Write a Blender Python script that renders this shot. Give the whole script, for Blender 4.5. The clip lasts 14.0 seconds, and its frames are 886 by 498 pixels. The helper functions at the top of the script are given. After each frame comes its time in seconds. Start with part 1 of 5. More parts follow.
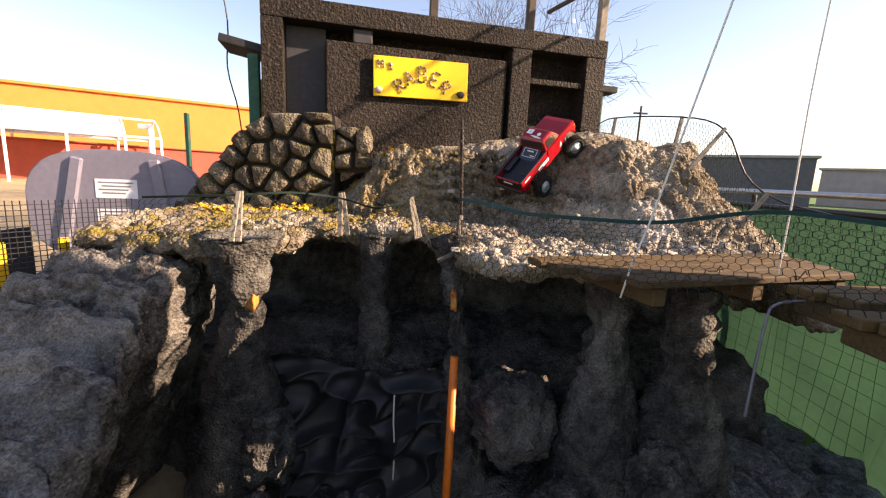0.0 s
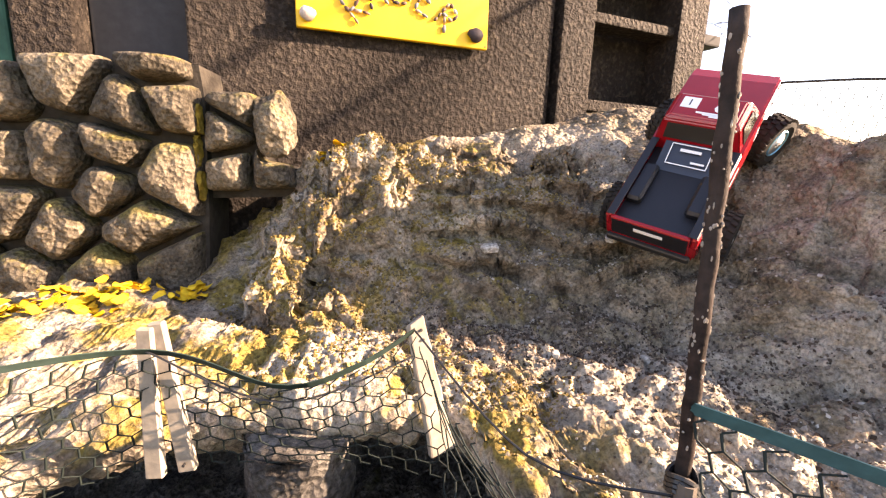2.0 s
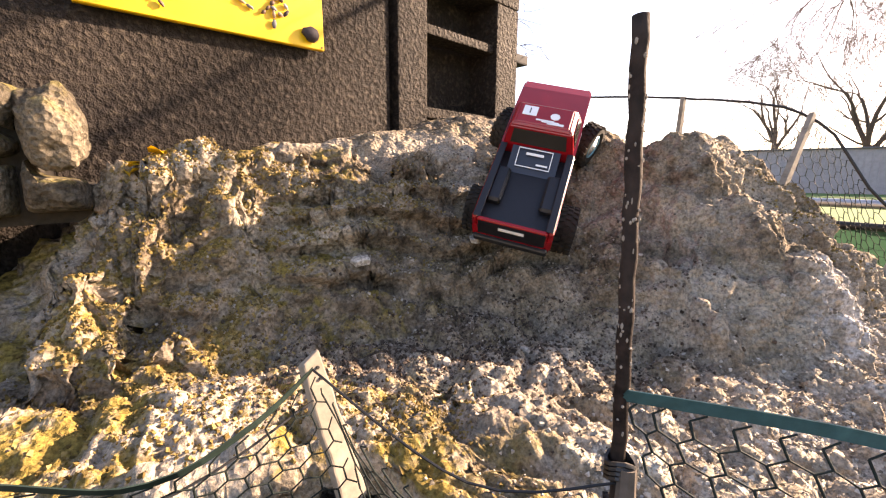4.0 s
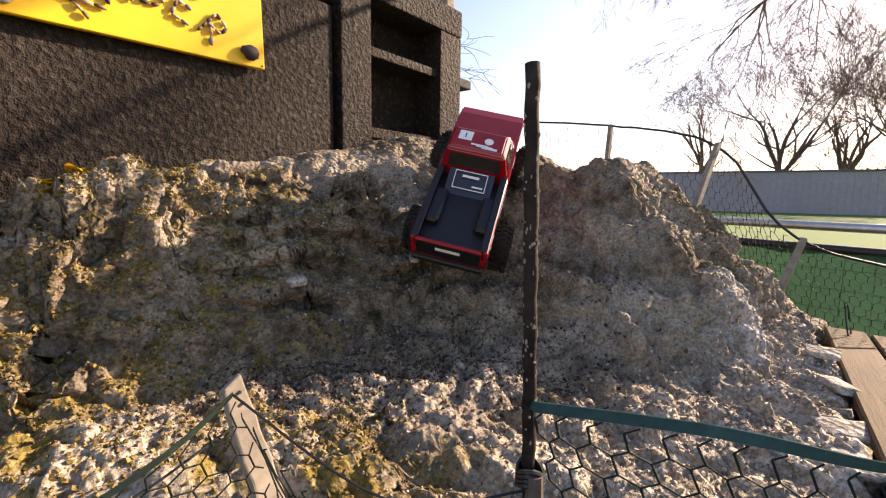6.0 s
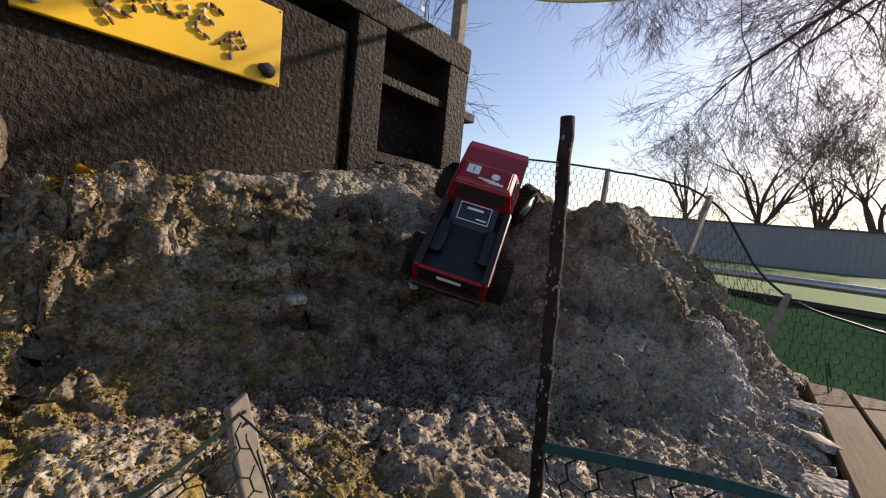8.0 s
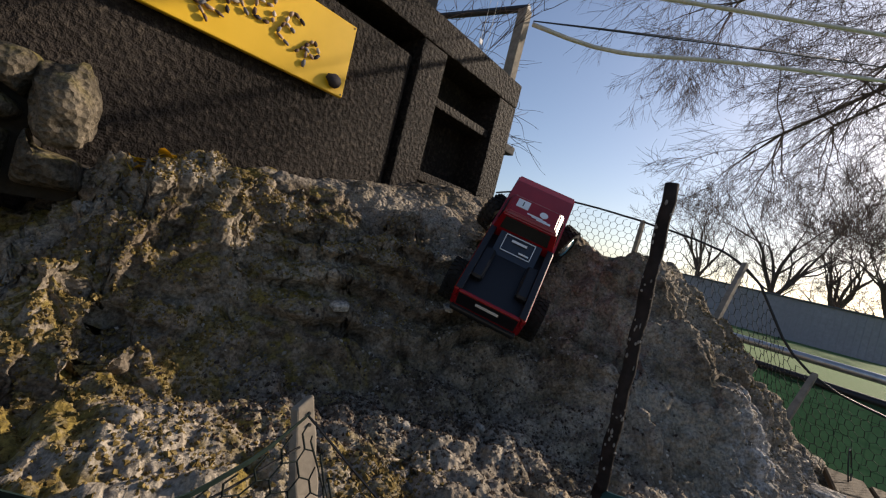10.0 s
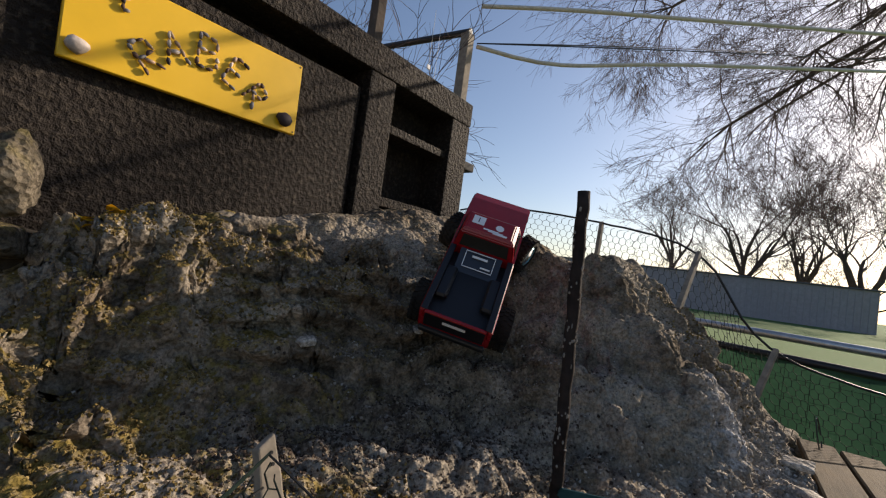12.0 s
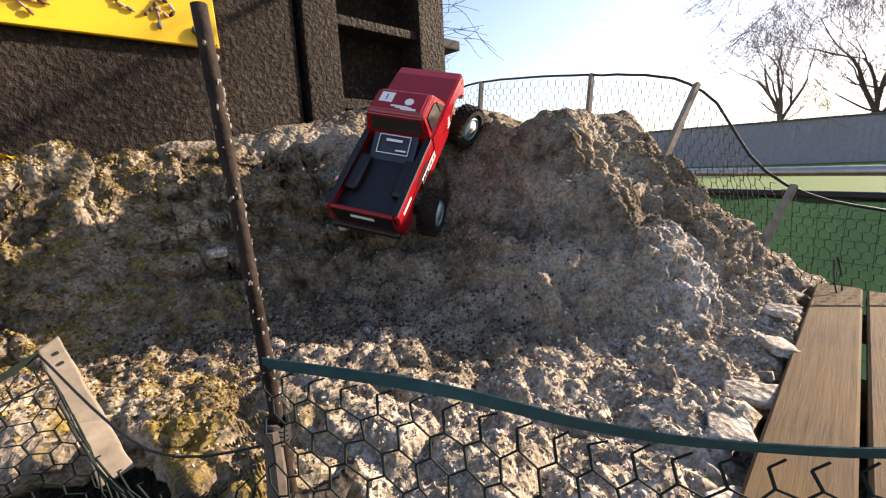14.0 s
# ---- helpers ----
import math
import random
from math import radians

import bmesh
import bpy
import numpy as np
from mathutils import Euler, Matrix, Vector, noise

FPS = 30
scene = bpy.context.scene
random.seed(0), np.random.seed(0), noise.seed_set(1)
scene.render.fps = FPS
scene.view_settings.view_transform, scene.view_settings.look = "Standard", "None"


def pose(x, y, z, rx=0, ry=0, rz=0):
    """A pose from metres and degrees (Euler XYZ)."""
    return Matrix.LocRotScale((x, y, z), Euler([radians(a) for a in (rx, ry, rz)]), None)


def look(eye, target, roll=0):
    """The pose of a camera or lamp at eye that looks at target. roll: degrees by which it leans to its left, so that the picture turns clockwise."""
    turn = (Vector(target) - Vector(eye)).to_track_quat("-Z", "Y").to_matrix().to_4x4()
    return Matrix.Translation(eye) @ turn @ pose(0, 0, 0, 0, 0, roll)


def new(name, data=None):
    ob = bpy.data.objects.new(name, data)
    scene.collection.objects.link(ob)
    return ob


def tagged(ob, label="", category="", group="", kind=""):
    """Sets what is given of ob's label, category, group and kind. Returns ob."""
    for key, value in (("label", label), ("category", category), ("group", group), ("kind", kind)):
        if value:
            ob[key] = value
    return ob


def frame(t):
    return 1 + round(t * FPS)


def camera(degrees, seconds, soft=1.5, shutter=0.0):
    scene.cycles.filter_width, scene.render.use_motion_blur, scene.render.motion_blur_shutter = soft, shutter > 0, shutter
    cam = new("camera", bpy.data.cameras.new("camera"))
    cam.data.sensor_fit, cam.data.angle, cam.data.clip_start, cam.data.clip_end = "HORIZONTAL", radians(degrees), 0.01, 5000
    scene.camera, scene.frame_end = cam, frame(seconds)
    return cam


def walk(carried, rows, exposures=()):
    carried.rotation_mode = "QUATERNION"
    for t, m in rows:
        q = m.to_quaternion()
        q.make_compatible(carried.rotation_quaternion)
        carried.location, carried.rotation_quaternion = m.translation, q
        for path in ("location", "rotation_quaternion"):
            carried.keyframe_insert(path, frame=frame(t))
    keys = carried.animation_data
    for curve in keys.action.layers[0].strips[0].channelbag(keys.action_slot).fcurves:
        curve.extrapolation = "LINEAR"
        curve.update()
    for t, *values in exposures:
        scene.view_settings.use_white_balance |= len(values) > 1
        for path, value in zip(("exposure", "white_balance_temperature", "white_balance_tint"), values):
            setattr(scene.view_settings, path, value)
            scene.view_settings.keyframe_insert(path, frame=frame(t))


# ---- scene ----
from mathutils.bvhtree import BVHTree

cam = camera(92.9, 14.0, soft=1.2)
METRES, EYE, TILT, LEAN, TURN = 2.4, 1.6, 0.0, 0.0, 0.0
ROWS = [
    (0.0, 0.0, 0.0, 0.0, 0.45, -9.83, -2.59),
    (0.5, 0.0088, 0.2375, 0.0052, 1.23, -12.03, -3.01),
    (1.0, -0.0092, 0.4204, 0.0309, -3.75, -10.28, -2.62),
    (1.5, -0.076, 0.5532, 0.0424, -2.94, -10.32, -3.04),
    (2.0, -0.0812, 0.6192, 0.0442, -6.11, -11.22, -2.19),
    (2.5, -0.1171, 0.6543, 0.0415, -21.6, -10.7, -0.81),
    (5.0, -0.0974, 0.6418, 0.0449, -30.86, -9.01, -0.54),
    (5.5, -0.097, 0.6365, 0.0464, -33.4, -7.96, -0.73),
    (6.0, -0.097, 0.6353, 0.0465, -34.94, -7.35, -0.89),
    (6.5, -0.0992, 0.6339, 0.0481, -36.15, -6.08, -1.4),
    (7.0, -0.1021, 0.6326, 0.0493, -36.95, -4.77, -2.07),
    (7.5, -0.106, 0.6344, 0.05, -36.94, -4.15, -3.25),
    (8.0, -0.1132, 0.6414, 0.0498, -36.42, -3.8, -5.59),
    (8.5, -0.1249, 0.6475, 0.05, -35.42, -3.1, -8.79),
    (11.0, -0.1527, 0.6566, 0.049, -35.35, -0.32, -14.64),
    (11.5, -0.1435, 0.6418, 0.0541, -37.21, 1.77, -10.38),
    (12.0, -0.1395, 0.6369, 0.0545, -37.78, 1.98, -7.6),
    (12.5, -0.1304, 0.6409, 0.0494, -38.9, -1.89, -4.57),
    (13.0, -0.0821, 0.62, 0.0452, -37.69, -5.28, -0.0),
    (13.5, 0.0051, 0.5852, 0.0381, -31.08, -9.56, 1.82),
    (14.0, 0.0196, 0.5705, 0.0357, -28.15, -11.0, 2.66),
]
walk(cam, [(t, pose(0, 0, EYE, TILT, LEAN, TURN) @ pose(METRES * x, METRES * y, METRES * z, 90 + pitch, roll, yaw)) for t, x, y, z, yaw, pitch, roll in ROWS],
     exposures=((0.0, 1.8, 7200, 25), (0.5, 2.2, 7300, 25), (1.0, 2.95, 7500, 27), (2.5, 2.95, 7600, 28), (5.0, 2.1, 7200, 25), (6.5, 1.55, 6800, 23), (8.5, 0.62, 6200, 17), (11.0, 0.42, 6150, 15), (12.5, 0.55, 6200, 14), (13.0, 0.7, 6200, 13), (13.5, 0.95, 6300, 14), (14.0, 1.6, 6600, 20)))

# ---- light ----
SUN_AZ, SUN_EL = -6.5, 23.5
world = bpy.data.worlds.new("world")
scene.world = world
world.use_nodes = True
sky = world.node_tree.nodes.new("ShaderNodeTexSky")
sky.sky_type = 'NISHITA'
sky.sun_disc = False
sky.sun_elevation = radians(SUN_EL)
sky.sun_rotation = radians(90 - SUN_AZ)
sky.dust_density = 1.2
back = world.node_tree.nodes["Background"]
back.inputs["Strength"].default_value = 0.09
world.node_tree.links.new(sky.outputs[0], back.inputs["Color"])
sun = new("sun", bpy.data.lights.new("sun", 'SUN'))
sun.data.energy, sun.data.angle, sun.data.color = 5.0, radians(0.6), (1.0, 0.84, 0.62)
sun_from = Vector((math.cos(radians(SUN_EL)) * math.cos(radians(SUN_AZ)), math.cos(radians(SUN_EL)) * math.sin(radians(SUN_AZ)), math.sin(radians(SUN_EL))))
sun.matrix_world = look(sun_from * 30, (0, 0, 0))


# ---- materials ----
def material(name, rough=0.8, metal=0.0):
    m = bpy.data.materials.new(name)
    m.use_nodes = True
    b = m.node_tree.nodes["Principled BSDF"]
    b.inputs["Roughness"].default_value, b.inputs["Metallic"].default_value = rough, metal
    b.inputs["Specular IOR Level"].default_value = 0.5 if rough < 0.6 else 0.15
    return m, m.node_tree.nodes, m.node_tree.links, b


def ramp(nodes, links, source, stops):
    r = nodes.new("ShaderNodeValToRGB")
    while len(r.color_ramp.elements) < len(stops):
        r.color_ramp.elements.new(0.5)
    for e, (at, col) in zip(r.color_ramp.elements, stops):
        e.position, e.color = at, (*col, 1) if len(col) == 3 else col
    links.new(source, r.inputs[0])
    return r.outputs[0]


def tex(nodes, links, coords, kind, scale, detail=5.0, rough=0.6):
    n = nodes.new("ShaderNodeTexNoise" if kind == "noise" else "ShaderNodeTexVoronoi")
    n.inputs["Scale"].default_value = scale
    if kind == "noise":
        n.inputs["Detail"].default_value, n.inputs["Roughness"].default_value = detail, rough
    links.new(coords, n.inputs["Vector"])
    return n.outputs["Fac" if kind == "noise" else "Distance"]


def mix(nodes, links, fac, a, b, kind="MIX"):
    n = nodes.new("ShaderNodeMix")
    n.data_type, n.blend_type = "RGBA", kind
    for s, v in ((n.inputs[0], fac), (n.inputs[6], a), (n.inputs[7], b)):
        if isinstance(v, (tuple, list)):
            s.default_value = (*v, 1)
        elif isinstance(v, (int, float)):
            s.default_value = v
        else:
            links.new(v, s)
    return n.outputs[2]


def bump(nodes, links, b, height, strength, dist):
    n = nodes.new("ShaderNodeBump")
    n.inputs["Strength"].default_value, n.inputs["Distance"].default_value = strength, dist
    links.new(height, n.inputs["Height"])
    links.new(n.outputs[0], b.inputs["Normal"])
    return n


def coords(nodes, kind="Object"):
    return nodes.new("ShaderNodeTexCoord").outputs[kind]


def plain(name, col, rough=0.6, metal=0.0, var=0.25, scale=30.0, bumps=0.3, dist=0.002, dirt=None):
    """A painted or bare surface with grain at two scales."""
    m, n, l, b = material(name, rough, metal)
    c = coords(n)
    f1 = tex(n, l, c, "noise", scale, 6)
    f2 = tex(n, l, c, "noise", scale * 0.15, 3)
    dark = tuple(v * (1 - var) for v in col)
    light = tuple(min(1, v * (1 + var)) for v in col)
    base = ramp(n, l, f1, ((0.3, dark), (0.7, light)))
    patch = ramp(n, l, f2, ((0.35, (0, 0, 0)), (0.65, (1, 1, 1))))
    base = mix(n, l, mix(n, l, 0.5, patch, (0, 0, 0)), base, dirt or tuple(v * (1 - var) for v in col))
    l.new(base, b.inputs["Base Color"])
    l.new(ramp(n, l, f1, ((0, (max(0, rough - 0.12),) * 3), (1, (min(1, rough + 0.12),) * 3))), b.inputs["Roughness"])
    bump(n, l, b, f1, bumps, dist)
    return m


def span(n, l, source, a, b):
    """0 at a, 1 at b, held outside."""
    m = n.new("ShaderNodeMapRange")
    m.inputs["From Min"].default_value, m.inputs["From Max"].default_value = a, b
    l.new(source, m.inputs["Value"])
    return m.outputs["Result"]


def rock_material(name, low, high, crust, moss, moss_amount, grain=1.0, pale=False):
    m, n, l, b = material(name, 0.95)
    c = coords(n)
    big = tex(n, l, c, "noise", 3.0, 4)
    mid = tex(n, l, c, "noise", 22.0, 6, 0.65)
    fine = tex(n, l, c, "noise", 140.0, 5, 0.7)
    pop = tex(n, l, c, "voronoi", 75.0)
    base = ramp(n, l, mid, ((0.32, low), (0.68, high)))
    base = mix(n, l, ramp(n, l, big, ((0.45, (0, 0, 0)), (0.62, (1, 1, 1)))), base, mix(n, l, 0.5, crust, base))
    geo = n.new("ShaderNodeNewGeometry")
    sep = n.new("ShaderNodeSeparateXYZ")
    l.new(geo.outputs["Normal"], sep.inputs[0])
    up = ramp(n, l, sep.outputs[2], ((0.2, (0, 0, 0)), (0.65, (1, 1, 1))))
    patch = ramp(n, l, tex(n, l, c, "noise", 7.0, 6, 0.7), ((0.62 - moss_amount * 0.3, (0, 0, 0)), (0.72 - moss_amount * 0.3, (1, 1, 1))))
    mossy = mix(n, l, 1.0, up, patch, "MULTIPLY")
    white = ramp(n, l, tex(n, l, c, "noise", 11.0, 7, 0.75), ((0.48, (0, 0, 0)), (0.57, (1, 1, 1))))
    flat = ramp(n, l, sep.outputs[2], ((0.55, (0, 0, 0)), (0.85, (1, 1, 1))))
    place = n.new("ShaderNodeSeparateXYZ")
    l.new(c, place.inputs[0])
    shift = n.new("ShaderNodeMath")
    shift.operation = "MULTIPLY_ADD"
    shift.inputs[1].default_value, shift.inputs[2].default_value = 0.35, -0.17
    l.new(big, shift.inputs[0])
    for axis, name0 in ((0, "px"), (1, "py")):
        add = n.new("ShaderNodeMath")
        add.name = name0
        l.new(place.outputs[axis], add.inputs[0])
        l.new(shift.outputs[0], add.inputs[1])
    near_moss = ramp(n, l, n["px"].outputs[0], ((0.0, (1, 1, 1)), (0.2, (0.22, 0.22, 0.22))))
    base = mix(n, l, mix(n, l, 1.0, mossy, near_moss, "MULTIPLY"), base, mix(n, l, mid, tuple(v * 0.5 for v in moss), moss))
    strip = mix(n, l, 1.0, ramp(n, l, n["px"].outputs[0], ((0.0, (0.03, 0.03, 0.03)), (0.16, (1, 1, 1)))), span(n, l, n["py"].outputs[0], 2.02, 1.88), "MULTIPLY")
    spots = mix(n, l, 1.0, white, flat, "MULTIPLY")
    if pale:
        base = mix(n, l, mix(n, l, 1.0, spots, strip, "MULTIPLY"), base, crust)
        base = mix(n, l, mix(n, l, 0.34, (0, 0, 0), strip), base, crust)
        # lime bloom on the flank of the mound
        far = n.new("ShaderNodeVectorMath")
        far.operation = "DISTANCE"
        far.inputs[1].default_value = (0.97, 1.9, 1.43)
        l.new(c, far.inputs[0])
        bloom = mix(n, l, 1.0, span(n, l, far.outputs["Value"], 0.17, 0.05), ramp(n, l, mid, ((0.38, (0, 0, 0)), (0.6, (1, 1, 1)))), "MULTIPLY")
        base = mix(n, l, bloom, base, (0.5, 0.49, 0.49))
    else:
        base = mix(n, l, mix(n, l, 0.25, (0, 0, 0), spots), base, crust)
    speck = ramp(n, l, fine, ((0.36, (0.42, 0.42, 0.42)), (0.6, (1.35, 1.35, 1.35))))
    base = mix(n, l, 0.85, base, speck, "MULTIPLY")
    l.new(base, b.inputs["Base Color"])
    h = mix(n, l, 0.5, mix(n, l, 0.5, fine, mid), pop)
    bump(n, l, b, h, 1.0, 0.022 * grain)
    return m


ROCK = rock_material("cement_rock", (0.042, 0.033, 0.024), (0.28, 0.222, 0.16), (0.5, 0.445, 0.365), (0.26, 0.19, 0.05), 0.52, 0.75, True)
STONE = rock_material("carved_stone", (0.04, 0.034, 0.026), (0.135, 0.113, 0.083), (0.3, 0.25, 0.18), (0.22, 0.18, 0.06), 0.5)
# cement rock of pit and hollow, its colour lowered to carry their shade
SHADEROCK = rock_material("shaded_pit_rock", (0.022, 0.02, 0.019), (0.085, 0.078, 0.072), (0.25, 0.23, 0.2), (0.06, 0.06, 0.025), 0.05)
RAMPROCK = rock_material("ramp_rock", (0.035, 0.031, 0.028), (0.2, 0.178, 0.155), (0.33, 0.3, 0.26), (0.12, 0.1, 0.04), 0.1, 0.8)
RUBBLE = rock_material("rubble_rock", (0.05, 0.049, 0.049), (0.19, 0.185, 0.185), (0.3, 0.29, 0.28), (0.06, 0.06, 0.025), 0.0)
MOSS = plain("moss", (0.27, 0.19, 0.03), 0.95, var=0.5, scale=60, bumps=1.0, dist=0.01)
LEAF = plain("yellow_leaf", (0.75, 0.5, 0.03), 0.7, var=0.3)
MORTAR = plain("mortar", (0.05, 0.043, 0.035), 0.95, var=0.4, scale=40, bumps=0.8, dist=0.006)
YELLOW = plain("yellow_paint", (0.8, 0.48, 0.005), 0.45, var=0.05, scale=12, bumps=0.08)
BLACKISH = plain("dark_panel", (0.035, 0.034, 0.036), 0.75, var=0.3)
GREYPANEL = plain("grey_panel", (0.05, 0.049, 0.052), 0.6, var=0.2)
RUST = plain("rusty_steel", (0.02, 0.013, 0.011), 0.8, 0.0, var=0.8, scale=70, bumps=0.8, dist=0.003, dirt=(0.06, 0.05, 0.045))
WOOD_GREY = plain("weathered_stake", (0.27, 0.235, 0.19), 0.85, var=0.35, scale=35, bumps=0.6)
ORANGE = plain("orange_paint", (0.75, 0.16, 0.01), 0.5, var=0.2, scale=30)
GALV = plain("galvanised_pipe", (0.45, 0.46, 0.47), 0.4, 0.8, var=0.2)
BLACK = plain("black_plastic", (0.012, 0.012, 0.013), 0.5, var=0.4, scale=50)
WIRE = plain("netting_wire", (0.014, 0.02, 0.018), 0.75, 0.0, var=0.4)
BAND = plain("teal_band", (0.03, 0.085, 0.095), 0.7, var=0.3, scale=60, bumps=0.4)
LINER = plain("pond_liner", (0.01, 0.01, 0.012), 0.55, var=0.4, scale=18, bumps=0.5, dist=0.01, dirt=(0.03, 0.027, 0.025))
TARP = plain("green_tarp", (0.03, 0.068, 0.042), 0.7, var=0.25, scale=25, bumps=0.3, dist=0.004)
tn, tl = TARP.node_tree.nodes, TARP.node_tree.links
glow = tn.new("ShaderNodeBsdfTranslucent")
glow.inputs["Color"].default_value = (0.05, 0.12, 0.07, 1)
both = tn.new("ShaderNodeMixShader")
both.inputs[0].default_value = 0.2
tl.new(tn["Principled BSDF"].outputs[0], both.inputs[1])
tl.new(glow.outputs[0], both.inputs[2])
tl.new(both.outputs[0], tn["Material Output"].inputs["Surface"])
GREYPLASTIC = plain("grey_plastic", (0.19, 0.18, 0.23), 0.55, var=0.12, scale=25, bumps=0.15)
WHITEPAPER = plain("white_label", (0.75, 0.74, 0.76), 0.6, var=0.05)
INK = plain("grey_ink", (0.2, 0.2, 0.22), 0.6, var=0.1)
STRING = plain("white_cord", (0.72, 0.68, 0.6), 0.8, var=0.15)
GREENPOST = plain("green_paint", (0.03, 0.1, 0.07), 0.6, var=0.3)
LIME = plain("lime_crust", (0.3, 0.26, 0.22), 0.9, var=0.4, scale=90)
BARK = plain("bark", (0.1, 0.08, 0.065), 0.9, var=0.4, scale=8, bumps=0.7, dist=0.02)
TWIG = plain("twig_bark", (0.12, 0.085, 0.07), 0.9, var=0.3, scale=6)


def facade_material():
    m, n, l, b = material("stucco", 0.72)
    c = coords(n)
    big = tex(n, l, c, "noise", 2.2, 5)
    blob = tex(n, l, c, "noise", 48.0, 3, 0.55)
    pit = tex(n, l, c, "voronoi", 62.0)
    grit = tex(n, l, c, "noise", 190.0, 3)
    base = ramp(n, l, big, ((0.3, (0.0145, 0.0113, 0.0095)), (0.7, (0.036, 0.0285, 0.0235))))
    base = mix(n, l, ramp(n, l, blob, ((0.5, (0, 0, 0)), (0.7, (0.65, 0.65, 0.65)))), base, (0.1, 0.08, 0.061))
    l.new(base, b.inputs["Base Color"])
    h = mix(n, l, 0.3, mix(n, l, 0.35, blob, pit), grit)
    bump(n, l, b, h, 1.0, 0.05)
    return m


STUCCO = facade_material()


def plank_material():
    m, n, l, b = material("deck_wood", 0.8)
    c = coords(n)
    mp = n.new("ShaderNodeMapping")
    mp.inputs["Scale"].default_value = (2.0, 40.0, 40.0)
    l.new(c, mp.inputs["Vector"])
    grain = tex(n, l, mp.outputs[0], "noise", 3.0, 6, 0.7)
    blot = tex(n, l, c, "noise", 6.0, 4)
    info = n.new("ShaderNodeObjectInfo")
    base = ramp(n, l, grain, ((0.3, (0.03, 0.019, 0.009)), (0.7, (0.12, 0.08, 0.038))))
    base = mix(n, l, ramp(n, l, blot, ((0.4, (0, 0, 0)), (0.7, (0.7, 0.7, 0.7)))), base, (0.13, 0.08, 0.025))
    base = mix(n, l, mix(n, l, 0.5, info.outputs["Random"], (0, 0, 0)), base, (0.07, 0.052, 0.036))
    l.new(base, b.inputs["Base Color"])
    bump(n, l, b, grain, 0.5, 0.003)
    return m


DECK = plank_material()


def ground_material():
    m, n, l, b = material("ground", 0.95)
    c = coords(n)
    sep = n.new("ShaderNodeSeparateXYZ")
    l.new(c, sep.inputs[0])
    big = tex(n, l, c, "noise", 0.25, 6)
    fine = tex(n, l, c, "noise", 12.0, 6, 0.7)
    sand = ramp(n, l, fine, ((0.3, (0.3, 0.22, 0.13)), (0.7, (0.46, 0.35, 0.2))))
    grass = ramp(n, l, fine, ((0.3, (0.03, 0.09, 0.02)), (0.7, (0.09, 0.2, 0.05))))
    grass = mix(n, l, big, grass, (0.1, 0.14, 0.05))
    side = ramp(n, l, sep.outputs[0], ((0.0, (0, 0, 0)), (1.0, (1, 1, 1))))
    l.new(mix(n, l, side, sand, grass), b.inputs["Base Color"])
    bump(n, l, b, fine, 0.6, 0.02)
    return m


GROUND = ground_material()


# ---- building helpers ----
def part(name, bm, mat, parent=None, label="", smooth=False):
    me = bpy.data.meshes.new(name)
    bm.to_mesh(me)
    bm.free()
    for mt in (mat if isinstance(mat, (list, tuple)) else (mat,)):
        me.materials.append(mt)
    if smooth:
        me.polygons.foreach_set("use_smooth", [True] * len(me.polygons))
    ob = new(name, me)
    if parent:
        ob.parent = parent
    if label:
        ob["label"] = label
    return ob


def holder(name, m, label, category, group="", kind=""):
    ob = new(name)
    ob.empty_display_size = 0.05
    ob.matrix_world = m
    return tagged(ob, label, category, group, kind)


def box_bm(x0, x1, y0, y1, z0, z1, bevel=0.0, bm=None, segs=1):
    bm = bm or bmesh.new()
    vs = bmesh.ops.create_cube(bm, size=1, matrix=Matrix.LocRotScale(((x0 + x1) / 2, (y0 + y1) / 2, (z0 + z1) / 2), None, (x1 - x0, y1 - y0, z1 - z0)))["verts"]
    if bevel:
        bmesh.ops.bevel(bm, geom=list({e for v in vs for e in v.link_edges}), offset=bevel, segments=segs, affect='EDGES', profile=0.6)
    return bm


def tube(bm, pts, radii, sides=8, cap=True):
    """A tube along points with a radius at each."""
    pts = [Vector(p) for p in pts]
    if isinstance(radii, (int, float)):
        radii = [radii] * len(pts)
    rings, ref = [], None
    for i, p in enumerate(pts):
        d = (pts[min(i + 1, len(pts) - 1)] - pts[max(i - 1, 0)]).normalized()
        if ref is None:
            ref = d.orthogonal().normalized()
        a = (ref - d * ref.dot(d)).normalized()
        ref, c = a, d.cross(a)
        rings.append([bm.verts.new(p + (a * math.cos(k * math.tau / sides) + c * math.sin(k * math.tau / sides)) * radii[i]) for k in range(sides)])
    for r0, r1 in zip(rings, rings[1:]):
        for k in range(sides):
            bm.faces.new((r0[k], r0[(k + 1) % sides], r1[(k + 1) % sides], r1[k]))
    if cap and sides > 2:
        bm.faces.new(rings[0][::-1])
        bm.faces.new(rings[-1])
    return bm


def sm(a, b, x):
    t = min(1.0, max(0.0, (x - a) / (b - a)))
    return t * t * (3 - 2 * t)


def curve(x, *knots):
    """A smooth curve through (x, value) knots."""
    if x <= knots[0][0]:
        return knots[0][1]
    for (a, va), (b, vb) in zip(knots, knots[1:]):
        if x <= b:
            return va + (vb - va) * sm(a, b, x)
    return knots[-1][1]


def lumps(p, size):
    """Rounded clods with creases between them."""
    d = noise.voronoi(p / size)[0]
    return min(1.0, d[1] - d[0])


